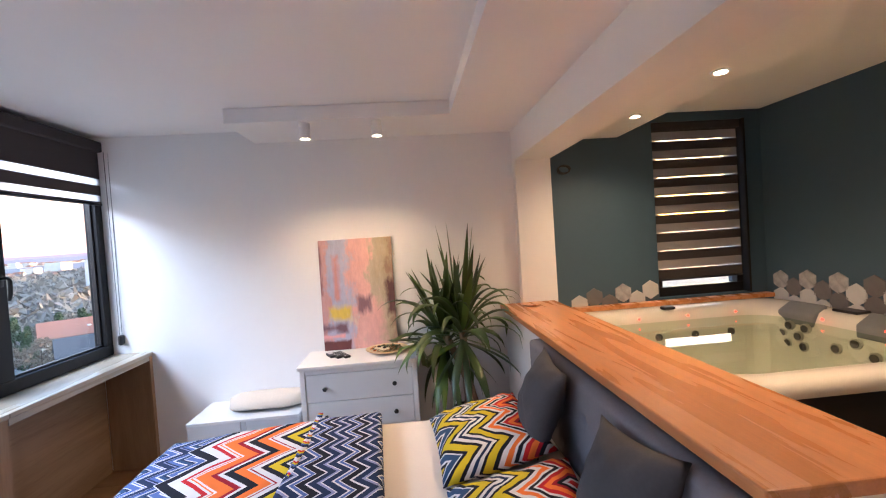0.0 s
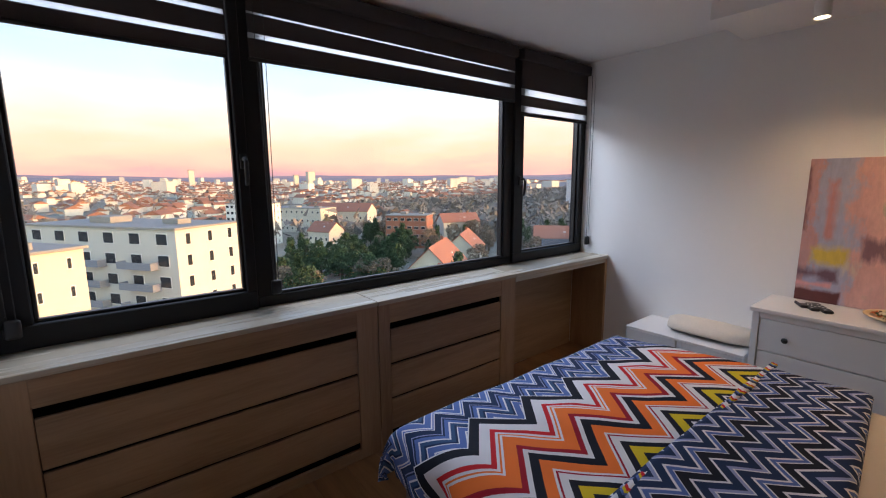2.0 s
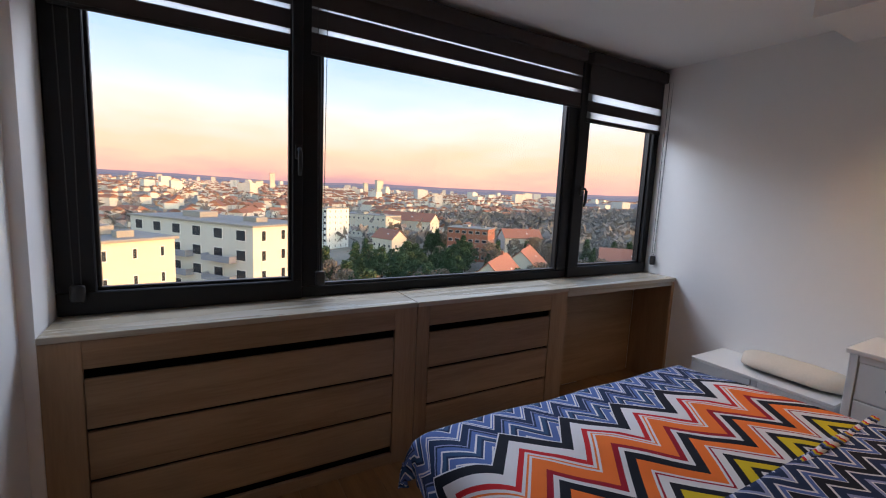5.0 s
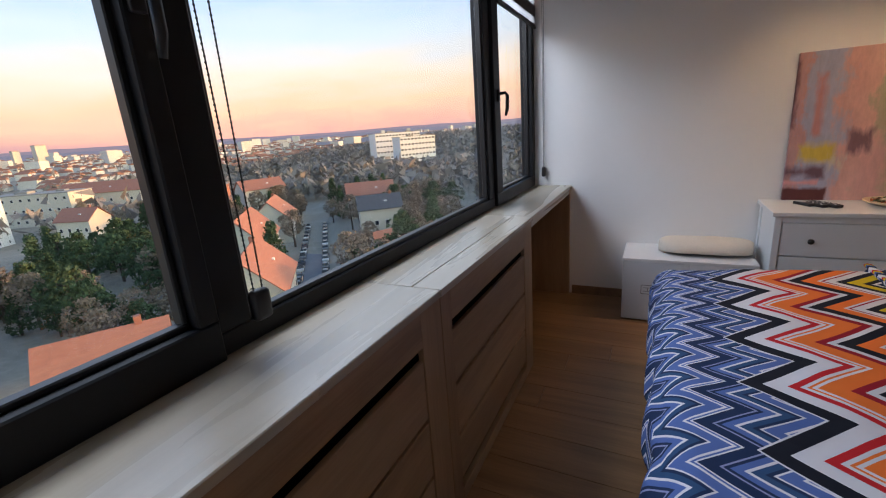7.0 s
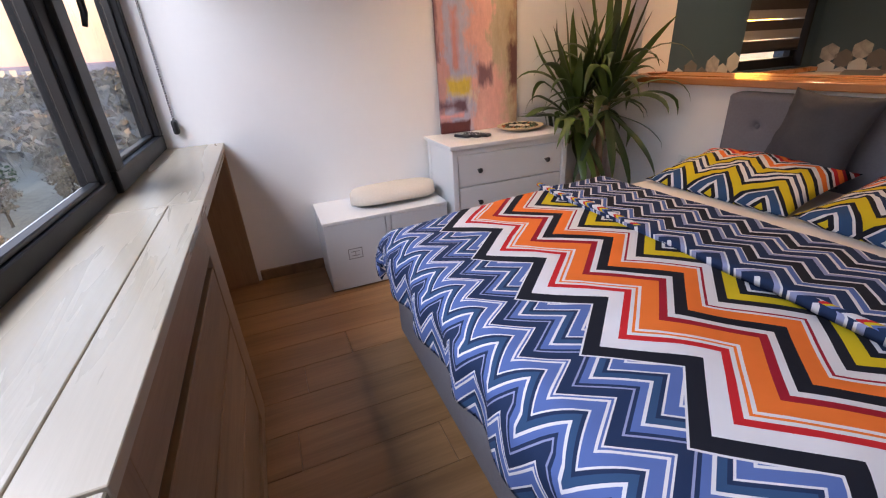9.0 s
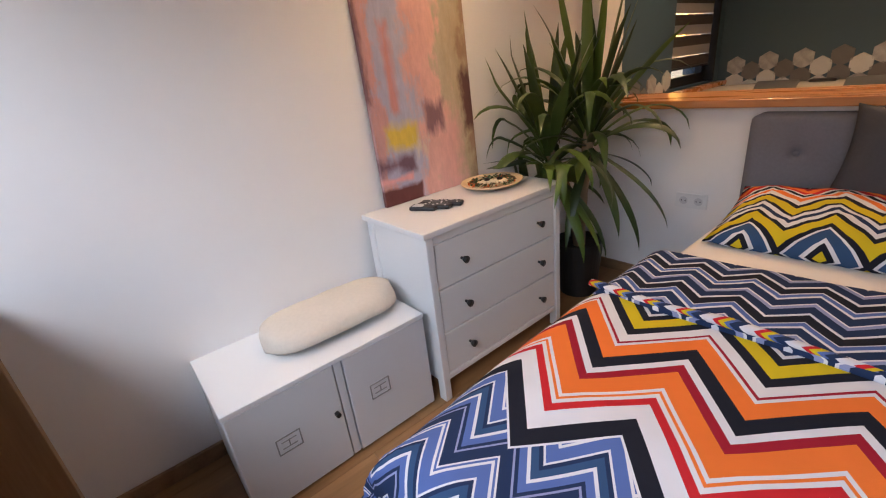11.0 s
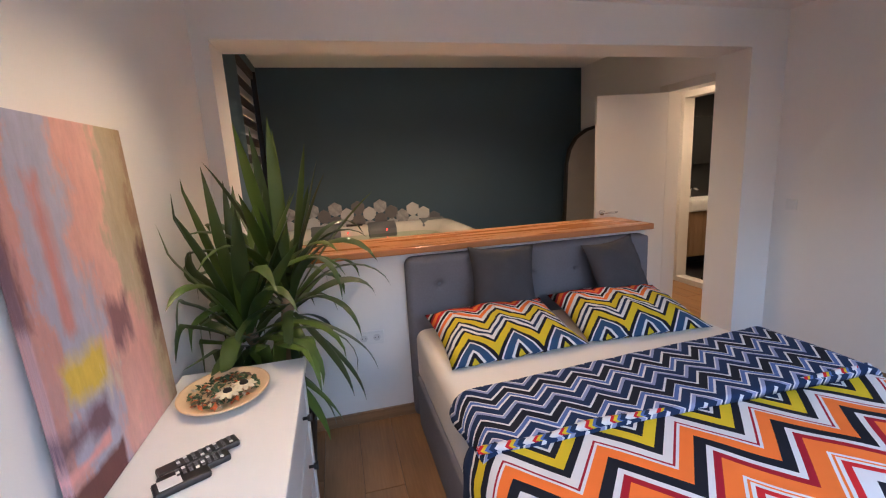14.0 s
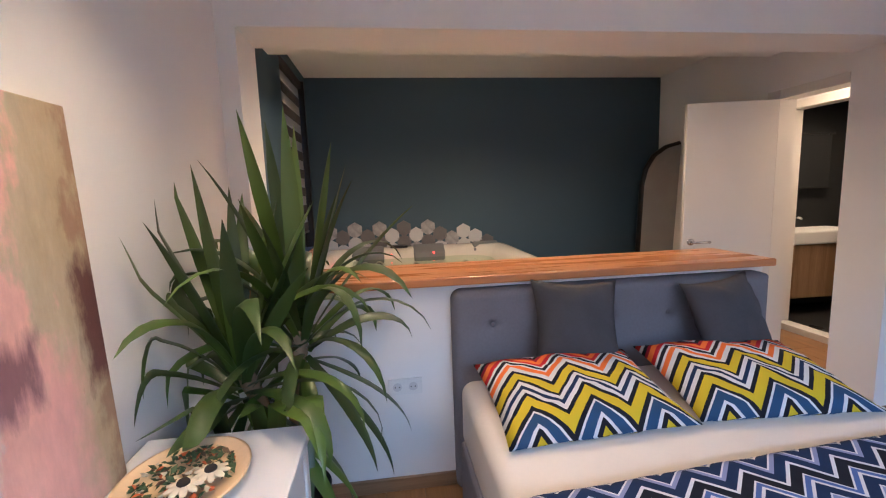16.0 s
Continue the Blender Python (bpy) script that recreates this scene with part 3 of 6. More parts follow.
bm = bmesh.new()                                            # bolster on the low cabinet: a soft roll, flat below
rings = []
for i in range(25):
    u = 2 * i / 24 - 1
    k = max(0.02, (1 - abs(u) ** 5)) ** 0.5
    rings.append([bm.verts.new((-0.285 + u * 0.272, 3.27 + math.cos(a) * 0.145 * k * (1.1 if math.sin(a) < 0 else 1), 0.45 + (0.048 + (0.054 * math.sin(a) if math.sin(a) > 0 else 0.047 * math.sin(a))) * (0.75 + 0.25 * k) + 0.004 * noise.noise((u * 3, a, 0)))) for a in [k2 * math.tau / 20 for k2 in range(20)]])
for q, w in zip(rings, rings[1:]):
    for k in range(20):
        bm.faces.new((q[k], q[(k + 1) % 20], w[(k + 1) % 20], w[k]))
bm.faces.new(rings[0][::-1]); bm.faces.new(rings[-1])
tagged(part("bolster", bm, BEIGE, None, "", True), "plain beige bolster cushion on the low cabinet", "cushion")

# ---- bed ----
NAVY, BLUE, LAV, OFFW, INK = (0.016, 0.03, 0.075), (0.085, 0.135, 0.33), (0.25, 0.27, 0.43), (0.63, 0.61, 0.63), (0.012, 0.013, 0.02)
RED, DRED, ORANGE, YELLOW, STEEL = (0.5, 0.02, 0.025), (0.3, 0.012, 0.025), (0.74, 0.165, 0.03), (0.56, 0.42, 0.015), (0.03, 0.07, 0.15)
bands = []
z = -0.5
cyc = [(BLUE, 0.034), (OFFW, 0.008), (STEEL, 0.006), (OFFW, 0.006), (NAVY, 0.03), (LAV, 0.006), (BLUE, 0.018), (OFFW, 0.009), (STEEL, 0.022), (NAVY, 0.014), (OFFW, 0.006)]
k = 0
while z < -0.29:
    c, w = cyc[k % len(cyc)]
    bands.append((z, c)); z += w; k += 1
for p, c in ((-0.205, OFFW), (-0.20, INK), (-0.145, OFFW), (-0.088, RED), (-0.062, OFFW), (-0.045, ORANGE), (-0.037, OFFW), (-0.024, ORANGE), (0.042, DRED), (0.072, OFFW), (0.098, INK), (0.145, ORANGE), (0.198, OFFW), (0.212, DRED), (0.222, OFFW), (0.26, INK), (0.295, YELLOW), (0.345, INK), (0.375, OFFW), (0.39, NAVY)):
    bands.append((p - 0.08, c))
DUVET = ramp_bands("zigzag_duvet_cotton", bands, 0.08, 0.30, foot=([(BLUE, 0.04), (OFFW, 0.01), (BLUE, 0.008), (OFFW, 0.007), (NAVY, 0.042), (LAV, 0.008), (NAVY, 0.012), (BLUE, 0.026), (OFFW, 0.011), (STEEL, 0.026), (NAVY, 0.014), (OFFW, 0.008)], 0.05, 0.15, -0.285))
fb, z, k = [], -0.2, 0
for _ in range(60):
    c, w = [(NAVY, 0.034), (OFFW, 0.009), (BLUE, 0.016), (OFFW, 0.004), (INK, 0.034), (OFFW, 0.010), (NAVY, 0.032), (LAV, 0.014), (OFFW, 0.006)][k % 9]
    fb.append((z, c)); z += w; k += 1
FOLD = ramp_bands("zigzag_reverse_cotton", fb, 0.032, 0.15)
pb, z = [], -0.42
for c, w in [(LAV, 0.03), (OFFW, 0.01), (NAVY, 0.03), (OFFW, 0.012), (YELLOW, 0.045), (INK, 0.02), (OFFW, 0.016), (STEEL, 0.045), (OFFW, 0.012), (INK, 0.025), (YELLOW, 0.05), (INK, 0.022), (OFFW, 0.024), (NAVY, 0.02), (OFFW, 0.02), (INK, 0.016), (YELLOW, 0.045), (INK, 0.024), (OFFW, 0.026), (ORANGE, 0.03), (OFFW, 0.012), (INK, 0.022), (OFFW, 0.014), (RED, 0.022), (ORANGE, 0.03), (DRED, 0.02), (INK, 0.02), (OFFW, 0.02), (RED, 0.03), (INK, 0.02), (ORANGE, 0.04), (OFFW, 0.02), (INK, 0.03)]:
    pb.append((z, c)); z += w
PILLOW = ramp_bands("zigzag_pillow_cotton", pb, 0.062, 0.235)

bed = thing("bed", "grey upholstered double bed with tufted headboard", "bed")
BX0, BX1, BY0, BY1 = -0.53, 1.40, 0.87, 2.47
boxpart("foot_rail", GREYFAB, bed, BX0, BX0 + 0.05, BY0, BY1, 0.03, 0.34, bevel=0.018, seg=3)
boxpart("side_rail", GREYFAB, bed, BX0 + 0.05, BX1, BY0, BY0 + 0.05, 0.03, 0.34, bevel=0.018, seg=3)
boxpart("side_rail", GREYFAB, bed, BX0 + 0.05, BX1, BY1 - 0.05, BY1, 0.03, 0.34, bevel=0.018, seg=3)
for lx in (BX0 + 0.08, BX1 - 0.1):
    for ly in (BY0 + 0.08, BY1 - 0.08):
        boxpart("leg", BLACK, bed, lx - 0.03, lx + 0.03, ly - 0.03, ly + 0.03, 0, 0.05, bevel=0.003)
bm = bmesh.new()                                            # headboard: padded, dimples where the buttons sit
HB0, HB1 = 0.86, 2.47
BUTTONS = [(1.08, 0.82), (1.40, 0.82), (1.70, 0.82), (2.0, 0.82), (2.28, 0.82), (1.08, 0.6), (1.40, 0.6), (1.70, 0.6), (2.0, 0.6), (2.28, 0.6)]
ny, nz = 200, 110
vs = {}
for i in range(ny + 1):
    for j in range(nz + 1):
        y, zz = HB0 + (HB1 - HB0) * i / ny, 0.03 + 0.96 * j / nz
        ey, ez = min(y - HB0, HB1 - y), 0.99 - zz
        d = 0.085
        e = min(ey, ez)
        if e < 0.04:
            d -= 0.04 * (1 - math.sqrt(max(0, 1 - (1 - e / 0.04) ** 2)))
        for by, bz in BUTTONS:
            r = math.hypot(y - by, zz - bz)
            d -= 0.022 * math.exp(-(r / 0.02) ** 2) + 0.010 * math.exp(-(r / 0.06) ** 2)
        if ey < 0.05 and ez < 0.05 and (0.05 - ey) ** 2 + (0.05 - ez) ** 2 > 0.0025:
            q = math.hypot(0.05 - ey, 0.05 - ez)
            cy = HB0 + 0.05 if y < (HB0 + HB1) / 2 else HB1 - 0.05
            y = cy + (y - cy) * 0.05 / q
            zz = 0.94 + (zz - 0.94) * 0.05 / q
        vs[i, j] = bm.verts.new((1.583 - d, y, zz))
for i in range(ny):
    for j in range(nz):
        bm.faces.new((vs[i, j], vs[i + 1, j], vs[i + 1, j + 1], vs[i, j + 1]))
border = [e for e in bm.edges if e.is_boundary]
ex = bmesh.ops.extrude_edge_only(bm, edges=border)["geom"]
for v in ex:
    if isinstance(v, bmesh.types.BMVert):
        v.co.x = 1.584
bmesh.ops.contextual_create(bm, geom=[e for e in bm.edges if e.is_boundary])
hb = part("headboard", bm, GREYFAB, bed, "grey padded headboard with buttons", True)
for by, bz in BUTTONS:
    bm = bmesh.new()
    bmesh.ops.create_uvsphere(bm, u_segments=10, v_segments=6, radius=0.013, matrix=Matrix.LocRotScale((1.583 - 0.060, by, bz), None, (0.5, 1, 1)))
    part("button", bm, GREYFAB, hb, smooth=True)
boxpart("slat_base", BLACK, bed, BX0 + 0.052, BX1 - 0.01, BY0 + 0.052, BY1 - 0.052, 0.2, 0.27, bevel=0)
bm = bmesh.new()
box(bm, BX0 + 0.04, 1.50, BY0 + 0.02, BY1 - 0.02, 0.275, 0.585, 0.06, 5)
tagged(part("mattress", bm, SHEET, None, "", True), "thick mattress under a cream fitted sheet", "mattress")


def drape(s, radius):
    """Way out and way down of cloth that runs s metres past an edge."""
    if s <= 0:
        return 0.0, 0.0
    a = min(s / radius, math.pi / 2)
    return radius * math.sin(a), radius * (1 - math.cos(a)) + max(0.0, s - radius * math.pi / 2)


def cloth(name, material, label, category, x0, x1, y0, y1, ztop, hang_foot, hang_side, nx, ny, puff, seed, thick, origin_y, radius=0.10, hang_head=0.0, shear=0.0):
    """A quilt over the bed: flat on top, rolled over the edges, with folds and creases."""
    bm = bmesh.new()
    lay = bm.loops.layers.uv.new("UVMap")
    grid = {}
    for i in range(nx + 1):
        u = x0 - hang_foot + (x1 + hang_head - x0 + hang_foot) * i / nx
        for j in range(ny + 1):
            v = y0 - hang_side + (y1 - y0 + 2 * hang_side) * j / ny
            ox, dx = drape(x0 - u, radius)
            hx, dhx = drape(u - x1, 0.02)
            oy0, dy0 = drape(y0 - v, radius)
            oy1, dy1 = drape(v - y1, radius)
            x = (u if u > x0 else x0 - ox) if u <= x1 else x1 + hx
            y = v if y0 < v < y1 else (y0 - oy0 if v <= y0 else y1 + oy1)
            dy = dy0 + dy1
            d = max(dx, dy) if min(dx, dy) < 0.02 else math.sqrt(dx * dx + dy * dy) * 0.86
            tot = d + dhx
            fold = noise.noise(Vector((u * 2.2 + seed, v * 2.2, seed)))
            fine = noise.noise(Vector((u * 7 + seed, v * 6, seed + 4)))
            zz = ztop - tot + puff * fold + 0.006 * fine
            zz -= 0.1 * max(0.0, -0.15 - u) if u > x0 else 0.1 * (-0.15 - x0) if x0 < 0 else 0.0
            if tot > 0.05:
                wob = 0.016 * math.sin((v if dx > dy else u) * 19 + seed * 2 + 3 * fold) * min(1, tot / 0.15)
                if dx > dy:
                    x -= wob + 0.01
                else:
                    y += wob * (1 if v > y1 else -1)
            if shear:
                x += shear * (2.4 - v) * (u - x0) / (x1 - x0)
            grid[i, j] = bm.verts.new((x, y, zz)), (u, v - origin_y)
    for i in range(nx):
        for j in range(ny):
            q = [grid[i, j], grid[i + 1, j], grid[i + 1, j + 1], grid[i, j + 1]]
            f = bm.faces.new([a[0] for a in q])
            for lp, a in zip(f.loops, q):
                lp[lay].uv = a[1]
    ob = tagged(part(name, bm, material, None, "", True), label, category)
    sol = ob.modifiers.new("thickness", "SOLIDIFY")
    sol.thickness, sol.offset = thick, -1
    return ob


cloth("duvet", DUVET, "multicolour zigzag cotton duvet spread over the bed", "duvet", -0.465, 0.36, 0.92, 2.40, 0.625, 0.30, 0.28, 64, 100, 0.018, 1.0, 0.025, 2.12, 0.11)
cloth("duvet_fold", FOLD, "turned-back navy and white zigzag part of the duvet", "duvet", 0.285, 0.60, 0.925, 2.395, 0.658, 0.035, 0.13, 26, 100, 0.014, 5.0, 0.03, 2.12, 0.085, 0.05, 0.065)
EDGE = ramp_bands("bright_edge_cotton", [(-2 + 0.09 * i + o, c) for i in range(3, 36) for o, c in ((0, OFFW), (0.03, NAVY), (0.05, BLUE), (0.062, YELLOW), (0.075, RED))][:160], 0.01, 0.05)
bm = bmesh.new()
lay = bm.loops.layers.uv.new("UVMap")
ring = []
for i in range(91):
    y = 0.88 + 1.6 * i / 90
    cx, cz, r = 0.266 + 0.012 * noise.noise((y * 4, 0, 0)), 0.647 + 0.018 * noise.noise((y * 2.2, 1, 3)), 0.012 + 0.006 * noise.noise((y * 6, 2, 0))
    ring.append([(bm.verts.new((cx + 1.3 * r * math.cos(a), y, cz + 0.8 * r * math.sin(a))), (y - 1.6, a * 0.02)) for a in [k * math.tau / 8 for k in range(8)]])
for q, w in zip(ring, ring[1:]):
    for k in range(8):
        p4 = (q[k], q[(k + 1) % 8], w[(k + 1) % 8], w[k])
        f = bm.faces.new([a[0] for a in p4])
        for lp, a in zip(f.loops, p4):
            lp[lay].uv = a[1]
tagged(part("duvet_edge", bm, EDGE, None, "", True), "rolled bright patterned edge of the duvet", "duvet")

for i, (cy, sd) in enumerate(((2.05, 1), (1.32, 5))):
    m = pose(1.14, cy, 0.652, 0, -11, 0) @ pose(0, 0, 0, 0, 0, (2, -4)[i])
    cushion("pillow", "zigzag patterned bed pillow on the sheet", "pillow", PILLOW, 0.50, 0.70, 0.15, m, "bed pillows", sd, 0.42, 0.05)
for (cy, tilt, rz, sd) in ((1.93, 70, -4, 2), (1.18, 66, 6, 3)):
    m = pose(1.40, cy, 0.835 if sd == 2 else 0.81, 0, 0, rz) @ pose(0, 0, 0, 0, -tilt, 0) @ pose(0, 0, 0, 0, 0, 5 if sd == 3 else -3)
    cushion("throw_cushion", "dark grey velvet throw cushion against the headboard", "cushion", DARKFAB, 0.40, 0.40, 0.19, m, "throw cushions", sd, 0.62, 0.12)

# ---- lamps and fixtures ----
WARM = glow("warm_led", (1.0, 0.75, 0.45), 14.0)
for sx, sy in SPOTS:
    l = thing("ceiling_spot", "white cylindrical ceiling spotlight, lit warm", "spotlight", "ceiling spots")
    bm = bmesh.new()
    cyl(bm, sx, sy, ZS - 0.105, ZS, 0.036, seg=28, caps=False)
    cyl(bm, sx, sy, ZS - 0.105, ZS - 0.02, 0.033, seg=28, caps=False)
    part("housing", bm, PLASTICW, l, smooth=True)
    bm = bmesh.new()
    cyl(bm, sx, sy, ZS - 0.094, ZS - 0.09, 0.032, seg=24)
    part("lens", bm, WARM, l, "glowing warm lens")
for sx, sy in TUB_SPOTS:
    l = thing("recessed_spot", "recessed round beam spotlight, lit warm", "spotlight", "recessed spots")
    zo = 2.35
    bm = bmesh.new()
    cyl(bm, sx, sy, zo - 0.006, zo, 0.045, 0.042, seg=28)
    part("trim_ring", bm, PLASTICW, l, smooth=True)
    bm = bmesh.new()
    cyl(bm, sx, sy, zo - 0.010, zo - 0.0065, 0.030, seg=24)
    part("lens", bm, WARM, l, "glowing warm lens")

# ---- painting ----
def painting_material():
    """Abstract oil: upright smears of blue-grey, coral and sand, yellow and plum low at one side."""
    m = bpy.data.materials.new("abstract_oil")
    m.use_nodes = True
    n, l = m.node_tree.nodes, m.node_tree.links
    b = n["Principled BSDF"]
    tc, sp = n.new("ShaderNodeTexCoord"), n.new("ShaderNodeSeparateXYZ")
    l.new(tc.outputs["Generated"], sp.inputs[0])

    def noise_of(scale, stretch, detail=5.0, off=0.0):
        mp, q = n.new("ShaderNodeMapping"), n.new("ShaderNodeTexNoise")
        mp.inputs["Scale"].default_value, mp.inputs["Location"].default_value = stretch, (off, off * 1.7, off * 0.3)
        q.inputs["Scale"].default_value, q.inputs["Detail"].default_value, q.inputs["Roughness"].default_value = scale, detail, 0.65
        l.new(tc.outputs["Generated"], mp.inputs[0]); l.new(mp.outputs[0], q.inputs[0])
        return q.outputs[0]

    def calc(op, a, b2, c=None):
        q = n.new("ShaderNodeMath"); q.operation = op
        for i, v in enumerate((a, b2) if c is None else (a, b2, c)):
            if isinstance(v, (int, float)):
                q.inputs[i].default_value = v
            else:
                l.new(v, q.inputs[i])
        return q.outputs[0]

    def ramp(fac, stops):
        q = n.new("ShaderNodeValToRGB")
        els = q.color_ramp.elements
        els[0].position, els[0].color = stops[0][0], (*stops[0][1], 1)
        els[1].position, els[1].color = stops[-1][0], (*stops[-1][1], 1)
        for p, c in stops[1:-1]:
            e = els.new(p); e.color = (*c, 1)
        l.new(fac, q.inputs[0])
        return q.outputs[0]

    def mix(fac, a, c):
        q = n.new("ShaderNodeMix"); q.data_type = "RGBA"
        l.new(fac, q.inputs[0]); l.new(a, q.inputs[6])
        if isinstance(c, tuple):
            q.inputs[7].default_value = (*c, 1)
        else:
            l.new(c, q.inputs[7])
        return q.outputs[2]

    def mask(x0, x1, z0, z1, soft, nz, edge=0.5):
        fx = calc("MULTIPLY", calc("SMOOTH_MIN", calc("MULTIPLY_ADD", sp.outputs["X"], 1 / soft, -x0 / soft), calc("MULTIPLY_ADD", sp.outputs["X"], -1 / soft, x1 / soft), 0.1), 1.0)
        fz = calc("MULTIPLY", calc("SMOOTH_MIN", calc("MULTIPLY_ADD", sp.outputs["Z"], 1 / soft, -z0 / soft), calc("MULTIPLY_ADD", sp.outputs["Z"], -1 / soft, z1 / soft), 0.1), 1.0)
        q = n.new("ShaderNodeMath"); q.operation = "ADD"; q.use_clamp = True
        l.new(calc("MINIMUM", fx, fz), q.inputs[0]); l.new(calc("MULTIPLY_ADD", nz, 3.0, -1.5 - edge), q.inputs[1])
        return q.outputs[0]

    warp = noise_of(3.0, (1.0, 1.0, 1.3))
    streak = noise_of(8.0, (1.6, 1.0, 0.8), 7, 3.0)
    x = calc("ADD", sp.outputs["X"], calc("ADD", calc("MULTIPLY_ADD", warp, 0.5, -0.25), calc("MULTIPLY_ADD", streak, 0.42, -0.21)))
    col = ramp(x, [(0.0, (0.5, 0.3, 0.3)), (0.07, (0.55, 0.3, 0.28)), (0.14, (0.38, 0.39, 0.53)), (0.34, (0.43, 0.44, 0.57)), (0.46, (0.68, 0.38, 0.34)), (0.64, (0.78, 0.47, 0.41)), (0.74, (0.52, 0.45, 0.32)), (0.93, (0.46, 0.38, 0.24)), (1.0, (0.36, 0.24, 0.16))])
    big, fine = noise_of(5.0, (1, 1, 1), 6, 8.0), noise_of(14.0, (1.5, 1, 0.7), 6, 5.0)
    col = mix(mask(0.45, 0.95, -0.3, 0.50, 0.15, big, 0.3), col, (0.74, 0.42, 0.38))
    col = mix(mask(0.06, 0.42, 0.24, 0.42, 0.05, big, 0.15), col, (0.66, 0.5, 0.08))
    col = mix(mask(0.3, 0.55, 0.16, 0.36, 0.08, fine, 0.5), col, (0.62, 0.55, 0.45))
    col = mix(mask(-0.05, 0.36, 0.13, 0.27, 0.05, big, 0.2), col, (0.16, 0.09, 0.12))
    col = mix(mask(-0.05, 0.3, 0.10, 0.15, 0.02, big, 0.1), col, (0.72, 0.36, 0.36))
    col = mix(mask(-0.05, 0.38, -0.1, 0.095, 0.02, big, 0.0), col, (0.12, 0.035, 0.035))
    col = mix(mask(0.84, 1.1, 0.25, 0.66, 0.06, fine, 0.35), col, (0.13, 0.06, 0.055))
    col = mix(mask(-0.1, 0.08, 0.45, 1.0, 0.04, fine, 0.9), col, (0.2, 0.1, 0.11))
    col = mix(mask(0.02, 0.4, 0.3, 1.0, 0.05, noise_of(7.0, (1.2, 1, 0.6), 7, 21.0), 2.6), col, (0.55, 0.26, 0.24))
    col = mix(mask(0.25, 0.9, 0.1, 0.7, 0.06, noise_of(10.0, (1.4, 1, 0.5), 7, 33.0), 3.4), col, (0.24, 0.13, 0.15))
    tone = calc("MULTIPLY_ADD", fine, 0.5, 0.75)
    vs = n.new("ShaderNodeVectorMath"); vs.operation = "SCALE"
    l.new(col, vs.inputs[0]); l.new(tone, vs.inputs["Scale"]); l.new(vs.outputs[0], b.inputs["Base Color"])
    b.inputs["Roughness"].default_value = 0.5
    bp = n.new("ShaderNodeBump"); bp.inputs["Strength"].default_value = 0.4; bp.inputs["Distance"].default_value = 0.004
    l.new(streak, bp.inputs["Height"]); l.new(bp.outputs[0], b.inputs["Normal"])
    return m


bm = bmesh.new()
box(bm, 0.0, 0.573, -0.022, 0, 0, 0.868, 0.003, 2)
pic = tagged(part("painting", bm, painting_material()), "unframed abstract painting in coral and blue-grey, leaning on the wall", "painting")
pic.matrix_world = pose(0.124, 3.425, 0.7835, -1.6, 0, 0)

# ---- things on the dresser ----
ZD = 0.782
pl = thing("plate", "oval cream plate heaped with dried flower potpourri", "plate", at=(0.62, 3.235, ZD))
CREAMW = mat("cream_wood_dish", (0.72, 0.52, 0.3), 0.45, vary=0.1, scale=6)
bm = bmesh.new()
prev = None
for r, z in ((0.04, 0.0), (0.075, 0.003), (0.12, 0.016), (0.135, 0.024), (0.137, 0.029), (0.130, 0.029), (0.112, 0.018), (0.07, 0.008), (0.001, 0.007)):
    ring = [bm.verts.new((r * 1.0 * math.cos(a), r * 0.88 * math.sin(a), z)) for a in [k * math.tau / 40 for k in range(40)]]
    if prev:
        for k in range(40):
            bm.faces.new((prev[k], prev[(k + 1) % 40], ring[(k + 1) % 40], ring[k]))
    else:
        bm.faces.new(ring[::-1])
    prev = ring
part("dish", bm, CREAMW, pl, smooth=True)
pl.scale = (1.16, 1.16, 1.1)
rnd = random.Random(4)
for nm, colour, count in (("dried_leaves", (0.05, 0.085, 0.03), 150), ("orange_petals", (0.5, 0.12, 0.03), 34), ("brown_petals", (0.12, 0.07, 0.035), 60), ("pale_petals", (0.6, 0.52, 0.36), 40)):
    bm = bmesh.new()
    for _ in range(count):
        a, r = rnd.random() * math.tau, 0.105 * math.sqrt(rnd.random())
        m = Matrix.LocRotScale((r * math.cos(a), r * 0.86 * math.sin(a), 0.014 + 0.024 * (1 - r / 0.11) * rnd.random() + 0.008 * rnd.random() + r * 0.06), Euler((rnd.uniform(-0.8, 0.8), rnd.uniform(-0.8, 0.8), rnd.random() * 6)), None)
        s = rnd.uniform(0.006, 0.013)
        pts = [(-s, 0, 0), (0, -s * 0.5, s * 0.25), (s, 0, 0), (0, s * 0.5, s * 0.25), (0, 0, -s * 0.3)]
        v = [bm.verts.new(m @ Vector(p)) for p in pts]
        bm.faces.new((v[0], v[1], v[3])); bm.faces.new((v[1], v[2], v[3])); bm.faces.new((v[0], v[4], v[1])); bm.faces.new((v[2], v[3], v[4])); bm.faces.new((v[0], v[3], v[4])); bm.faces.new((v[1], v[4], v[2]))
    part(nm, bm, mat(nm, colour, 0.8, vary=0.3, scale=40), pl, kind="stuff")
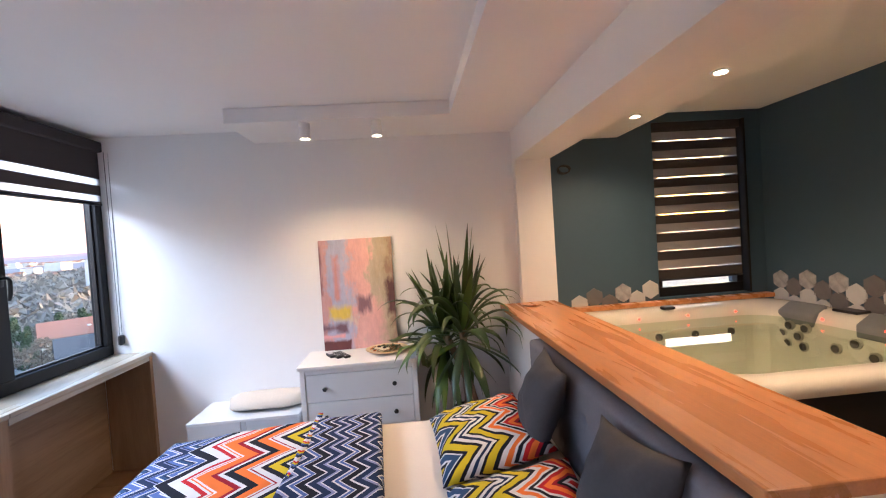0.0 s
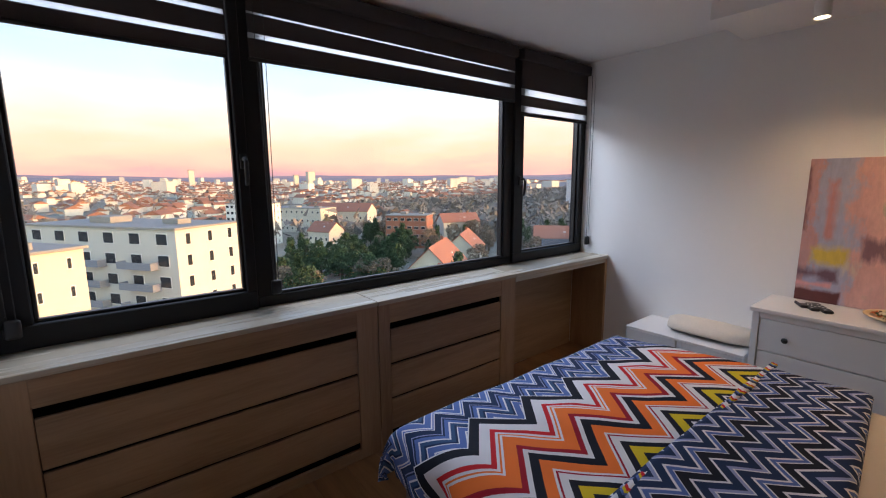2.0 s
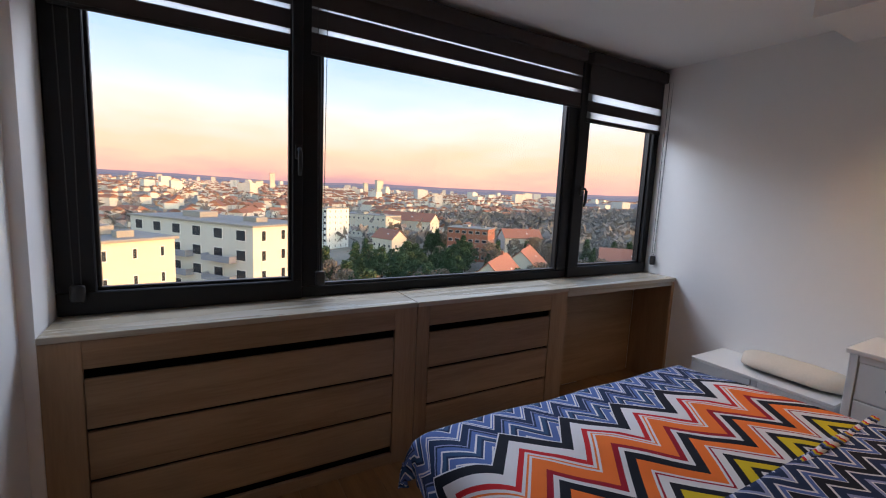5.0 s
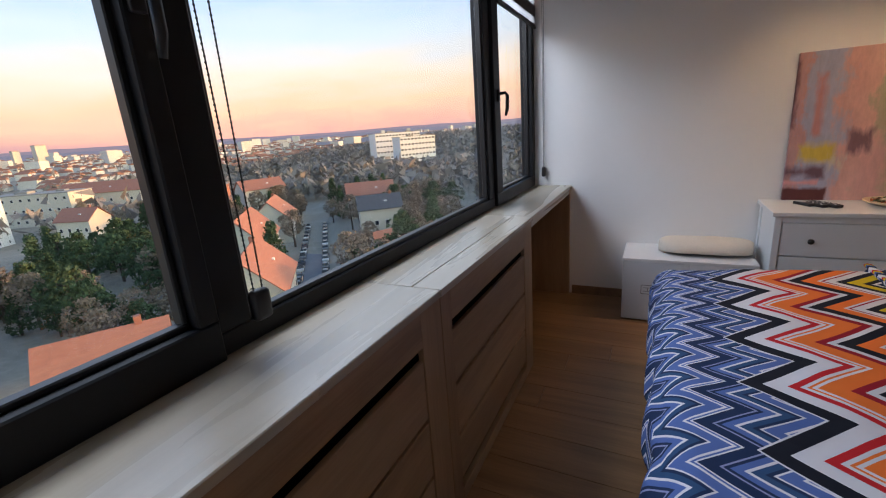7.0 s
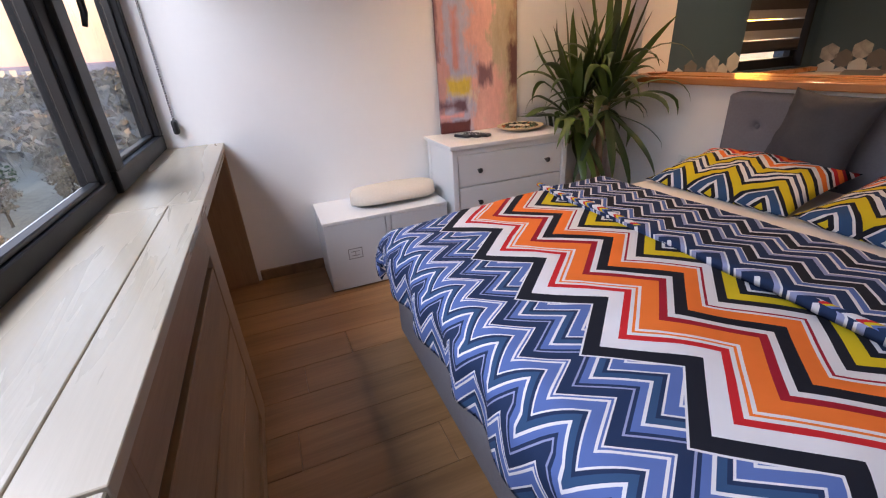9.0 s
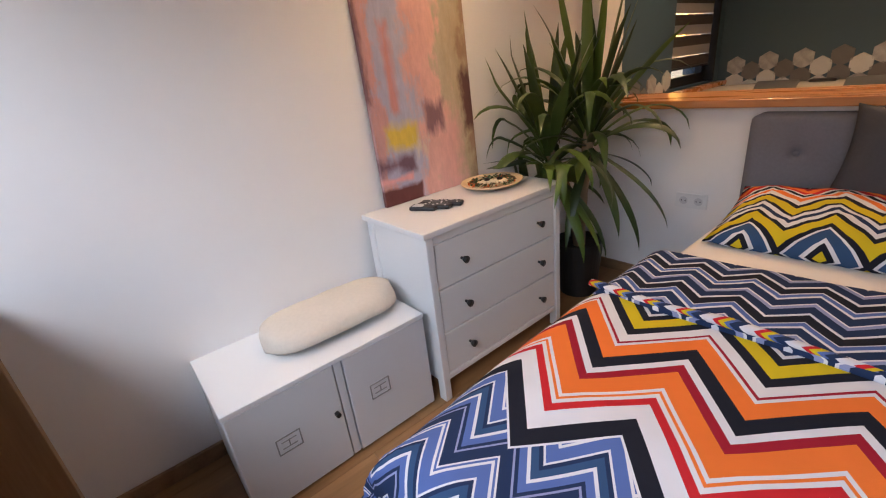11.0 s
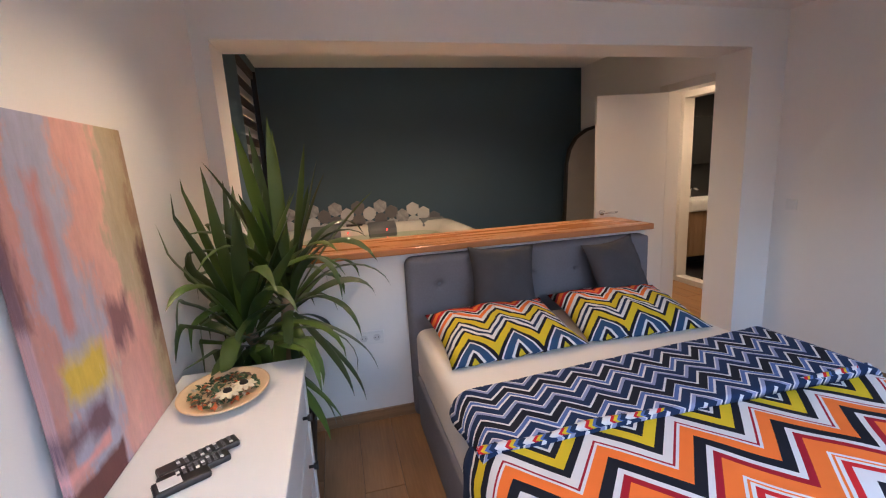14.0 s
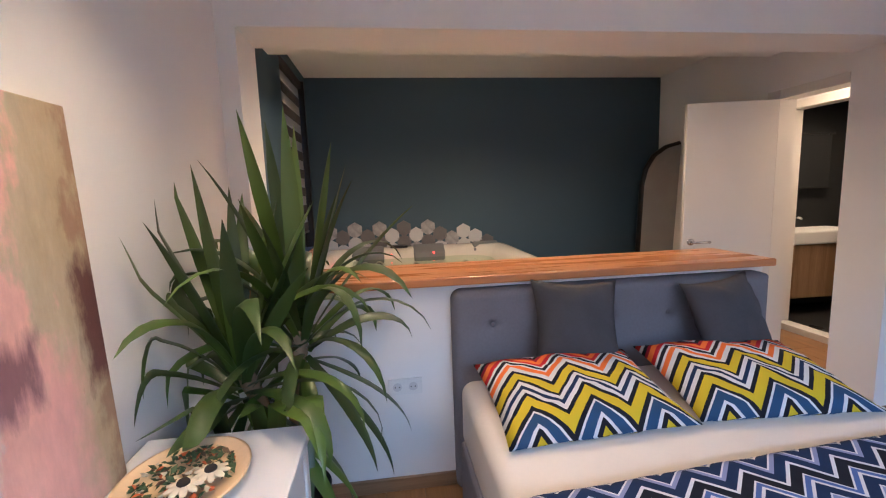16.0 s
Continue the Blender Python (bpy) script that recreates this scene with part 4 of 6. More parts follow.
for cx, cy in ((-0.048, -0.02), (-0.012, -0.055)):
    bm = bmesh.new()
    for k in range(9):
        a = k * math.tau / 9
        c = Vector((cx + 0.02 * math.cos(a), cy + 0.02 * math.sin(a), 0.038))
        bmesh.ops.create_uvsphere(bm, u_segments=8, v_segments=5, radius=1, matrix=Matrix.LocRotScale(c, Euler((0, 0.2, a)), (0.016, 0.008, 0.003)))
    fl = part("flower", bm, mat("cream_petal", (0.72, 0.62, 0.44), 0.8), pl, "cream dried flower", True)
    bm = bmesh.new()
    bmesh.ops.create_uvsphere(bm, u_segments=12, v_segments=7, radius=1, matrix=Matrix.LocRotScale((cx, cy, 0.044), None, (0.012, 0.012, 0.008)))
    part("flower_centre", bm, mat("dark_seed", (0.02, 0.014, 0.01), 0.9), fl, smooth=True)
for (x, y, rz, ln, wd, keys) in ((0.292, 3.225, 31, 0.19, 0.045, 3), (0.243, 3.222, 28, 0.16, 0.042, 3), (0.206, 3.24, 28, 0.12, 0.055, 0)):
    r = thing("remote_control", "slim black remote control lying on the dresser", "remote control", "remotes", at=(x, y, ZD), rz=rz)
    boxpart("case", BLACK, r, -wd / 2, wd / 2, -ln / 2, ln / 2, 0, 0.018, bevel=0.006, seg=2)
    if not keys:
        boxpart("screen", GREYLACQ, r, -wd / 2 + 0.008, wd / 2 - 0.008, 0.0, ln / 2 - 0.012, 0.017, 0.0195, bevel=0.001, label="pale grey display")
    for i in range(keys):
        for j in range(8):
            kx, ky = (i - 1) * 0.012, -ln / 2 + 0.02 + j * (ln - 0.05) / 8
            boxpart("key", GREYLACQ if (i + j) % 4 == 0 else mat("grey_rubber", (0.09, 0.09, 0.1), 0.6) if "grey_rubber" not in bpy.data.materials else bpy.data.materials["grey_rubber"], r, kx - 0.0042, kx + 0.0042, ky - 0.004, ky + 0.004, 0.017, 0.0205, bevel=0.001)

# ---- potted yucca ----
yuc = thing("yucca_plant", "tall green yucca plant in a black pot", "plant", at=(1.215, 3.15, 0))
bm = bmesh.new()
cyl(bm, 0, 0, 0, 0.33, 0.105, 0.14, seg=36)
top = [f for f in bm.faces if f.normal.z > 0.9]
r = bmesh.ops.inset_region(bm, faces=top, thickness=0.012)
bmesh.ops.translate(bm, verts=list({v for f in top for v in f.verts}), vec=(0, 0, -0.03))
part("pot", bm, mat("matt_black_pot", (0.014, 0.014, 0.015), 0.5, vary=0.15), yuc, smooth=False)
bm = bmesh.new()
cyl(bm, 0, 0, 0.285, 0.302, 0.122, seg=30)
part("soil", bm, mat("potting_soil", (0.03, 0.02, 0.014), 0.95, vary=0.4, scale=30, bump=0.8, bump_scale=80), yuc)
BARK = mat("yucca_bark", (0.27, 0.19, 0.12), 0.9, vary=0.3, scale=14, bump=0.8, bump_scale=50, stretch=(1, 1, 0.4))
STEMS = [((-0.01, -0.01), 0.97, (-0.025, -0.07)), ((0.045, 0.03), 0.88, (-0.20, 0.06))]
for (sx, sy), h, (lx, ly) in STEMS:
    bm = bmesh.new()
    tube(bm, [(sx + lx * t ** 1.5, sy + ly * t ** 1.5, 0.29 + (h - 0.29) * t) for t in [k / 10 for k in range(11)]], [0.034 - 0.008 * k / 10 + 0.003 * math.sin(k * 2.3) for k in range(11)], 14)
    part("trunk", bm, BARK, yuc, smooth=True)
LEAF = bpy.data.materials.new("yucca_leaf")
LEAF.use_nodes = True
_n, _l = LEAF.node_tree.nodes, LEAF.node_tree.links
_b = _n["Principled BSDF"]
_oi, _cr, _tc, _sp, _mx = (_n.new(q) for q in ("ShaderNodeObjectInfo", "ShaderNodeValToRGB", "ShaderNodeTexCoord", "ShaderNodeSeparateXYZ", "ShaderNodeMix"))
_cr.color_ramp.elements[0].color, _cr.color_ramp.elements[1].color = (0.013, 0.035, 0.012, 1), (0.085, 0.15, 0.02, 1)
_cr.color_ramp.elements[0].position, _cr.color_ramp.elements[1].position = 0.3, 1.0
_ns = _n.new("ShaderNodeTexNoise"); _ns.inputs["Scale"].default_value = 30
_mp = _n.new("ShaderNodeMapping"); _mp.inputs["Scale"].default_value = (6, 0.5, 1)
_l.new(_tc.outputs["UV"], _mp.inputs[0]); _l.new(_mp.outputs[0], _ns.inputs["Vector"])
_l.new(_oi.outputs["Random"], _cr.inputs[0])
_mx.data_type = "RGBA"; _mx.inputs[7].default_value = (0.10, 0.14, 0.03, 1)
_ml = _n.new("ShaderNodeMath"); _ml.operation = "MULTIPLY"; _ml.inputs[1].default_value = 0.5
_l.new(_ns.outputs[0], _ml.inputs[0]); _l.new(_ml.outputs[0], _mx.inputs[0]); _l.new(_cr.outputs[0], _mx.inputs[6]); _l.new(_mx.outputs[2], _b.inputs["Base Color"])
_b.inputs["Roughness"].default_value = 0.38


def leaf(parent, base, az, elev, length, width, droop, twist):
    """A sword leaf: rises at elev, then bends over by its weight; folded along its middle."""
    bm = bmesh.new()
    lay = bm.loops.layers.uv.new("UVMap")
    p, a, rows, n = Vector(base), elev, [], 11
    hd = Vector((math.cos(az), math.sin(az), 0))
    side = Vector((-math.sin(az), math.cos(az), 0))
    for i in range(n + 1):
        t = i / n
        w = width * (0.55 + 1.5 * t if t < 0.3 else 1.0 if t < 0.55 else 1 - ((t - 0.55) / 0.45) ** 1.5) + 0.0008
        d = hd * math.cos(a) + Vector((0, 0, math.sin(a)))
        up = side.cross(d).normalized()
        sd = (side * math.cos(twist * t) + up * math.sin(twist * t))
        rows.append((bm.verts.new(p - sd * w / 2 + up * w * 0.16), bm.verts.new(p - up * 0.0), bm.verts.new(p + sd * w / 2 + up * w * 0.16)))
        p = p + d * (length / n)
        q = yuc.matrix_world.translation + p
        if q.y > YF - 0.03:
            p.y = YF - 0.03 - yuc.matrix_world.translation.y
        if q.x > 1.56 and q.z < 1.06 or q.x > 1.68:
            p.x = min(p.x, (1.55 if q.z < 1.06 else 1.68) - yuc.matrix_world.translation.x)
        if 0.0 < q.x < 0.87 and q.y > 2.97 and q.z < ZD + 0.08:
            p.z = ZD + 0.08
        a -= droop * (0.25 + 1.5 * t ** 1.4) / n
    for i, (r0, r1) in enumerate(zip(rows, rows[1:])):
        for k in range(2):
            f = bm.faces.new((r0[k], r0[k + 1], r1[k + 1], r1[k]))
            for lp, uv in zip(f.loops, ((k / 2, i / n), ((k + 1) / 2, i / n), ((k + 1) / 2, (i + 1) / n), (k / 2, (i + 1) / n))):
                lp[lay].uv = uv
    ob = part("leaf", bm, LEAF, parent, smooth=True)
    return ob


rnd = random.Random(11)
for (sx, sy), h, (lx, ly) in STEMS:
    crown = (sx + lx, sy + ly)
    big = h > 0.8
    count = 52 if big else 40
    for i in range(count):
        f = i / count
        az = i * 2.39996 + rnd.uniform(-0.3, 0.3)
        if f < 0.2:
            e, dr2, ln = rnd.uniform(1.1, 1.5), rnd.uniform(0.05, 0.45), rnd.uniform(0.46, 0.64)
        elif f < 0.52:
            e, dr2, ln = rnd.uniform(0.95, 1.3), rnd.choice((0.5, 2.8, 3.4, 3.8)) + rnd.uniform(-0.2, 0.2), rnd.uniform(0.48, 0.66)
        elif f < 0.78:
            e, dr2, ln = rnd.uniform(0.35, 0.9), rnd.uniform(2.8, 3.3), rnd.uniform(0.48, 0.60)
        else:
            e, dr2, ln = rnd.uniform(-0.9, -0.2), rnd.uniform(0.9, 1.3), rnd.uniform(0.44, 0.60)
        if i < 5 and h > 0.9:
            e, dr2, ln = rnd.uniform(1.35, 1.52), 0.08, rnd.uniform(0.62, 0.72)
        leaf(yuc, (crown[0] + 0.02 * math.cos(az), crown[1] + 0.02 * math.sin(az), h + 0.06 - 0.20 * f), az, e, ln * (1 if big else 0.85), rnd.uniform(0.042, 0.062), dr2, rnd.uniform(-0.6, 0.6))


# ---- sockets and switches ----
def socket(name, label, m, gangs=2, kind="socket"):
    s = thing(name, label, kind, "sockets" if kind == "socket" else "")
    s.matrix_world = m
    w = 0.08 * gangs
    boxpart("plate", PLASTICW, s, -w / 2, w / 2, -0.009, 0, -0.04, 0.04, bevel=0.003, seg=2)
    for g in range(gangs):
        cx = (g - (gangs - 1) / 2) * 0.075
        if kind == "socket":
            bm = bmesh.new()
            cyl(bm, cx, 0, -0.0105, -0.0085, 0.021, 0.020, seg=24, axis="y")
            part("socket_well", bm, GREYLACQ, s)
            for dx in (-0.0095, 0.0095):
                bm = bmesh.new()
                cyl(bm, cx + dx, 0, -0.0115, -0.0104, 0.003, seg=10, axis="y")
                part("contact_hole", bm, BLACK, s)
        else:
            boxpart("rocker", PLASTICW, s, cx - 0.03, cx + 0.03, -0.013, -0.008, -0.03, 0.03, bevel=0.002)


socket("wall_socket", "white double wall socket beside the bed", pose(1.585, 2.70, 0.53, 0, 0, -90))
socket("wall_socket", "white wall socket low beside the window cabinets", pose(-0.72, YW, 0.24, 0, 0, 180), 2)
socket("light_switch", "white light switch beside the opening", pose(1.58, YW, 1.08, 0, 0, 180), 1, "light switch")

# ---- tub room ----
SHELL = mat("cream_acrylic", (0.66, 0.62, 0.54), 0.14, vary=0.05, scale=5, fine=0.02)
TUBBLACK = mat("black_cladding", (0.008, 0.008, 0.009), 0.6, vary=0.15)


def rrect(bm, cx, cy, hx, hy, r, z, n=8):
    out = []
    for sx, sy, a0 in ((1, 1, 0), (-1, 1, 90), (-1, -1, 180), (1, -1, 270)):
        for k in range(n + 1):
            a = radians(a0 + 90 * k / n)
            out.append(bm.verts.new((cx + sx * (hx - r) + r * math.cos(a), cy + sy * (hy - r) + r * math.sin(a), z)))
    return out


TUX, TUY, TUC, TUZ = 2.935, 2.425, 2.515, 0.93
tub = thing("hot_tub", "cream acrylic hot tub with dark cladding, filled with water", "hot tub")
bm = bmesh.new()
prev = None
for hx, hy, r, z in ((0.93, 0.99, 0.16, 0.855), (0.94, 1.0, 0.17, 0.875), (0.94, 1.0, 0.17, 0.90), (0.92, 0.98, 0.17, 0.925), (0.88, 0.94, 0.18, TUZ), (0.80, 0.86, 0.2, 0.925), (0.76, 0.82, 0.22, 0.90), (0.73, 0.79, 0.24, 0.84), (0.70, 0.76, 0.26, 0.72), (0.68, 0.74, 0.28, 0.62), (0.46, 0.52, 0.26, 0.56), (0.42, 0.48, 0.25, 0.50), (0.38, 0.44, 0.24, 0.25)):
    ring = rrect(bm, TUX, TUC, hx, hy - 0.09, r, z)
    if prev:
        for k in range(len(ring)):
            bm.faces.new((prev[k], prev[(k + 1) % len(ring)], ring[(k + 1) % len(ring)], ring[k]))
    prev = ring
bm.faces.new(prev)
part("shell", bm, SHELL, tub, smooth=True)
boxpart("cladding", TUBBLACK, tub, TUX - 0.90, TUX + 0.90, TUC - 0.87, TUC + 0.87, 0, 0.24, bevel=0.03, seg=2)
bm = bmesh.new()
a, c = rrect(bm, TUX, TUC, 0.92, 0.89, 0.16, 0.241), rrect(bm, TUX, TUC, 0.92, 0.89, 0.16, 0.862)
for k in range(len(a)):
    bm.faces.new((a[k], a[(k + 1) % len(a)], c[(k + 1) % len(a)], c[k]))
part("cladding", bm, TUBBLACK, tub)
WATER = glass("tub_water", (0.70, 0.80, 0.66), 0.02)
_wn, _wl = WATER.node_tree.nodes, WATER.node_tree.links
_rip, _rb = _wn.new("ShaderNodeTexNoise"), _wn.new("ShaderNodeBump")
_rip.inputs["Scale"].default_value = 5.0
_rb.inputs["Strength"].default_value, _rb.inputs["Distance"].default_value = 0.12, 0.01
_wl.new(_rip.outputs[0], _rb.inputs["Height"])
for _q in _wn:
    if _q.bl_idname == "ShaderNodeBsdfGlossy":
        _wl.new(_rb.outputs[0], _q.inputs["Normal"])
bm = bmesh.new()
bm.faces.new(rrect(bm, TUX, TUC, 0.738, 0.705, 0.24, 0.835))
wat = part("water", bm, WATER, tub, "clear greenish water")
wat.visible_shadow = False
HEADREST = mat("grey_headrest_foam", (0.16, 0.165, 0.17), 0.6, vary=0.12)
for hx2, hy2, w, d in ((TUX + 0.775, TUY + 0.52, 0.12, 0.30), (TUX + 0.775, TUY - 0.06, 0.12, 0.30), (TUX + 0.775, TUY - 0.62, 0.12, 0.26)):
    bm = bmesh.new()                                        # a wedge of foam that slopes down to the water
    box(bm, hx2 - w / 2, hx2 + w / 2, hy2 - d / 2, hy2 + d / 2, 0.865, 0.958, 0.018, 3)
    for v in bm.verts:
        v.co.z -= 0.075 * max(0.0, (hx2 + w / 2 - v.co.x) / w)
    part("headrest", bm, HEADREST, tub, "grey foam headrest", True)
boxpart("control_panel", BLACK, tub, TUX + 0.79, TUX + 0.90, TUY + 0.14, TUY + 0.31, 0.925, 0.945, bevel=0.008, seg=2)
boxpart("valve_knob", BLACK, tub, TUX - 0.12, TUX - 0.02, TUY + 0.80, TUY + 0.87, 0.92, 0.945, bevel=0.012, seg=2)
JET = mat("dark_jet", (0.05, 0.045, 0.042), 0.3)
JETRING = mat("jet_steel", (0.45, 0.42, 0.38), 0.3, metal=0.8)
JETS = [(0.42 + 0.13 * i + 0.05 * (j % 2), 0.655 + 0.065 * j) for j in range(3) for i in range(3)] + [(-0.05 + 0.12 * i, 0.70 + 0.06 * (i % 2)) for i in range(3)] + [(-0.55, 0.72), (-0.40, 0.76)]
for jy, jz in JETS:
    jx = TUX + 0.685 + 0.12 * (jz - 0.62)
    bm = bmesh.new()
    cyl(bm, TUY + jy, jz, jx - 0.012, jx + 0.02, 0.036, seg=18, axis="x")
    jet = part("jet", bm, JETRING, tub, "steel jet ring")
    bm = bmesh.new()
    cyl(bm, TUY + jy, jz, jx - 0.018, jx - 0.0115, 0.026, seg=16, axis="x")
    part("nozzle", bm, JET, jet)
for k in range(4):
    bm = bmesh.new()
    cyl(bm, TUX - 0.5 + 0.3 * k, 0.72, TUY + 0.755, TUY + 0.785, 0.03, seg=16, axis="y")
    part("jet", bm, JET, tub)
LEDRED = glow("red_led", (1.0, 0.04, 0.02), 4.0)
for x, y in ((TUX - 0.35, TUY + 0.765), (TUX + 0.05, TUY + 0.765), (TUX + 0.45, TUY + 0.765), (TUX + 0.71, TUY + 0.3), (TUX + 0.71, TUY - 0.1)):
    bm = bmesh.new()
    bmesh.ops.create_uvsphere(bm, u_segments=10, v_segments=6, radius=0.009, matrix=Matrix.Translation((x, y, 0.875)))
    part("indicator_light", bm, LEDRED, tub, "small red light")
tagged(boxpart("tub_shelf", BEECH, None, XHB, XT, TUY + 0.94 + 0.003, YF, 0.93, 0.965, bevel=0.004), "reddish wooden shelf behind the tub", kind="structure")

tw = tagged(thing("window_4", "black framed window of the tub room", "window"), kind="structure")
bm = bmesh.new()
box(bm, TWX0, TWX1, YF + 0.06, YF + 0.12, TWZ0, TWZ0 + 0.08, 0.004)
box(bm, TWX0, TWX1, YF + 0.06, YF + 0.12, TWZ1 - 0.06, TWZ1, 0.004)
box(bm, TWX0, TWX0 + 0.07, YF + 0.06, YF + 0.12, TWZ0 + 0.08, TWZ1 - 0.06, 0.004)
box(bm, TWX1 - 0.07, TWX1, YF + 0.06, YF + 0.12, TWZ0 + 0.08, TWZ1 - 0.06, 0.004)
part("window_frame", bm, BLACKPVC, tw)
boxpart("pane", PANE, tw, TWX0 + 0.07, TWX1 - 0.07, YF + 0.09, YF + 0.096, TWZ0 + 0.08, TWZ1 - 0.06, bevel=0).visible_shadow = False
boxpart("reveal", BLACKPVC, tw, TWX1 - 0.02, TWX1 - 0.001, YF - 0.02, YF + 0.06, TWZ0, TWZ1, bevel=0.002)
bl = thing("roller_blind", "closed dark zebra roller blind on the tub room window", "blind", "zebra blinds")
GREYBAND = mat("grey_sheer_band", (0.30, 0.28, 0.285), 0.8, vary=0.05, scale=20, bump=0.2, bump_scale=500)
boxpart("cassette", DARKBLIND, bl, TWX0 + 0.01, TWX1 - 0.03, YF - 0.0, YF + 0.055, TWZ1 - 0.07, TWZ1 - 0.002, bevel=0.01, seg=2)
z, k = TWZ0 + 0.16, 0
while z < TWZ1 - 0.08:
    nm, mm, h, back = (("dark_band", DARKBLIND, 0.076, 0), ("sheer_band", SHEER, 0.009, 0.002), ("grey_band", GREYBAND, 0.07, 0.004))[k % 3]
    top = min(z + h, TWZ1 - 0.07)
    boxpart(nm, mm, bl, TWX0 + 0.015, TWX1 - 0.05, YF + 0.020 + back, YF + 0.028 + back, z, top, bevel=0)
    z, k = top, k + 1
boxpart("bottom_bar", BLACK, bl, TWX0 + 0.012, TWX1 - 0.048, YF + 0.015, YF + 0.034, TWZ0 + 0.14, TWZ0 + 0.16, bevel=0.005)

# ---- hexagonal tiles ----
HEXM = [mat("white_hex_tile", (0.55, 0.55, 0.55), 0.35, vary=0.06, scale=10), mat("dark_hex_tile", (0.14, 0.13, 0.135), 0.45, vary=0.15, scale=14), mat("marbled_hex_tile", (0.36, 0.35, 0.36), 0.35, vary=0.55, scale=22, fine=0.2)]
hexmesh = []
for mm in HEXM:
    bm = bmesh.new()
    bmesh.ops.create_cone(bm, cap_ends=True, segments=6, radius1=0.0795, radius2=0.0775, depth=0.008, matrix=Matrix.Rotation(radians(90), 4, "Y") @ Matrix.Rotation(radians(90), 4, "Z"))
    hexmesh.append(finish("hex_tile", bm, mm))
hexes = thing("hex_tile_border", "white, grey and marbled hexagonal wall tiles", "wall tiles")
COLS = [(2.35, 1.10, "210"), (2.23, 1.03, "10"), (2.11, 0.98, "20"), (1.99, 1.045, "000"), (1.87, 0.99, "01"), (1.75, 0.93, "1"), (2.47, 1.03, "020"), (2.59, 1.10, "110"), (2.71, 1.03, "00"), (2.83, 1.10, "210"), (2.95, 1.03, "10"), (3.07, 1.10, "201"), (3.19, 1.03, "10"), (3.31, 1.08, "20")]
for y, z, code in COLS:
    for k, ch in enumerate(code):
        ob = new("hex_tile", hexmesh[int(ch)])
        ob.parent = hexes
        ob.matrix_world = pose(XT - 0.004, y, z - 0.139 * k, 0, 0, 180)
for x, z, code in ((2.22, 0.98, "0"), (2.35, 1.03, "1"), (2.48, 0.97, "1"), (2.60, 1.05, "2"), (2.72, 0.985, "0"), (2.84, 1.06, "0")):
    for k, ch in enumerate(code):
        ob = new("hex_tile", hexmesh[int(ch)])
        ob.parent = hexes
        ob.matrix_world = pose(x, YF - 0.004, z, 0, 0, -90)

# ---- door, cover, hall, bathroom ----
DOORW = mat("white_door_lacquer", (0.74, 0.71, 0.67), 0.4, vary=0.03, scale=3, fine=0.01)
door = tagged(thing("door_1", "open white interior door with chrome lever", "door"), kind="structure")
door.matrix_world = pose(2.50, YD + 0.02, 0, 0, 0, 78)
boxpart("leaf_panel", DOORW, door, 0, 0.63, -0.02, 0.02, 0.01, 2.02, bevel=0.003)
for side in (-1, 1):
    bm = bmesh.new()
    cyl(bm, 0.575, 1.0, side * 0.02, side * 0.032, 0.025, seg=24, axis="y")
    tube(bm, [(0.575, side * 0.03, 1.0), (0.575, side * 0.06, 1.0), (0.56, side * 0.066, 1.0), (0.45, side * 0.066, 1.0)], 0.009, 10)
    part("lever", bm, CHROME, door, "chrome door lever", True)
    bm = bmesh.new()
    cyl(bm, 0.575, 0.9, side * 0.02, side * 0.029, 0.023, seg=24, axis="y")
    part("lock_rose", bm, CHROME, door, "chrome lock rose")
fr = tagged(thing("door_frame", "white lacquered door frame", "door frame"), kind="structure")
boxpart("jamb", DOORW, fr, DX1 - 0.035, DX1 + 0.07, YD - 0.125, YD + 0.018, 0, DZ + 0.035, bevel=0.003)
boxpart("head", DOORW, fr, XHB + 0.001, DX1 - 0.036, YD - 0.125, YD + 0.018, DZ - 0.03, DZ + 0.035, bevel=0.003)
fr2 = tagged(thing("door_frame", "white frame of the bathroom doorway", "door frame"), kind="structure")
boxpart("jamb", DOORW, fr2, 3.30, 3.40, -1.17, -1.03, 0, 2.16, bevel=0.003)
boxpart("jamb", DOORW, fr2, 2.56, 2.65, -1.17, -1.03, 0, 2.16, bevel=0.003)
boxpart("head", DOORW, fr2, 2.651, 3.299, -1.17, -1.03, 2.09, 2.16, bevel=0.003)
COVER = mat("grey_vinyl", (0.33, 0.32, 0.31), 0.45, vary=0.12, scale=6, bump=0.3, bump_scale=8)
cov = thing("tub_cover", "grey vinyl round cover with black trim leaning on the wall", "cover")
bm = bmesh.new()
out = [(0.0, 0.0), (0.0, 1.45), (0.03, 1.6), (0.10, 1.72), (0.22, 1.80), (0.38, 1.84), (0.62, 1.86), (0.62, 0.0)]
f = bm.faces.new([bm.verts.new((0, a, b)) for a, b in out])
ex = bmesh.ops.extrude_face_region(bm, geom=[f])["geom"]
bmesh.ops.translate(bm, verts=[v for v in ex if isinstance(v, bmesh.types.BMVert)], vec=(0.07, 0, 0))
p = part("panel", bm, COVER, cov)
bm = bmesh.new()
tube(bm, [(0.035, a, b) for a, b in out[:-1]], 0.032, 10)
part("trim", bm, BLACK, cov, "black edge trim", True)
cov.matrix_world = pose(3.74, 0.24, 0.0, 0, 4, 180)

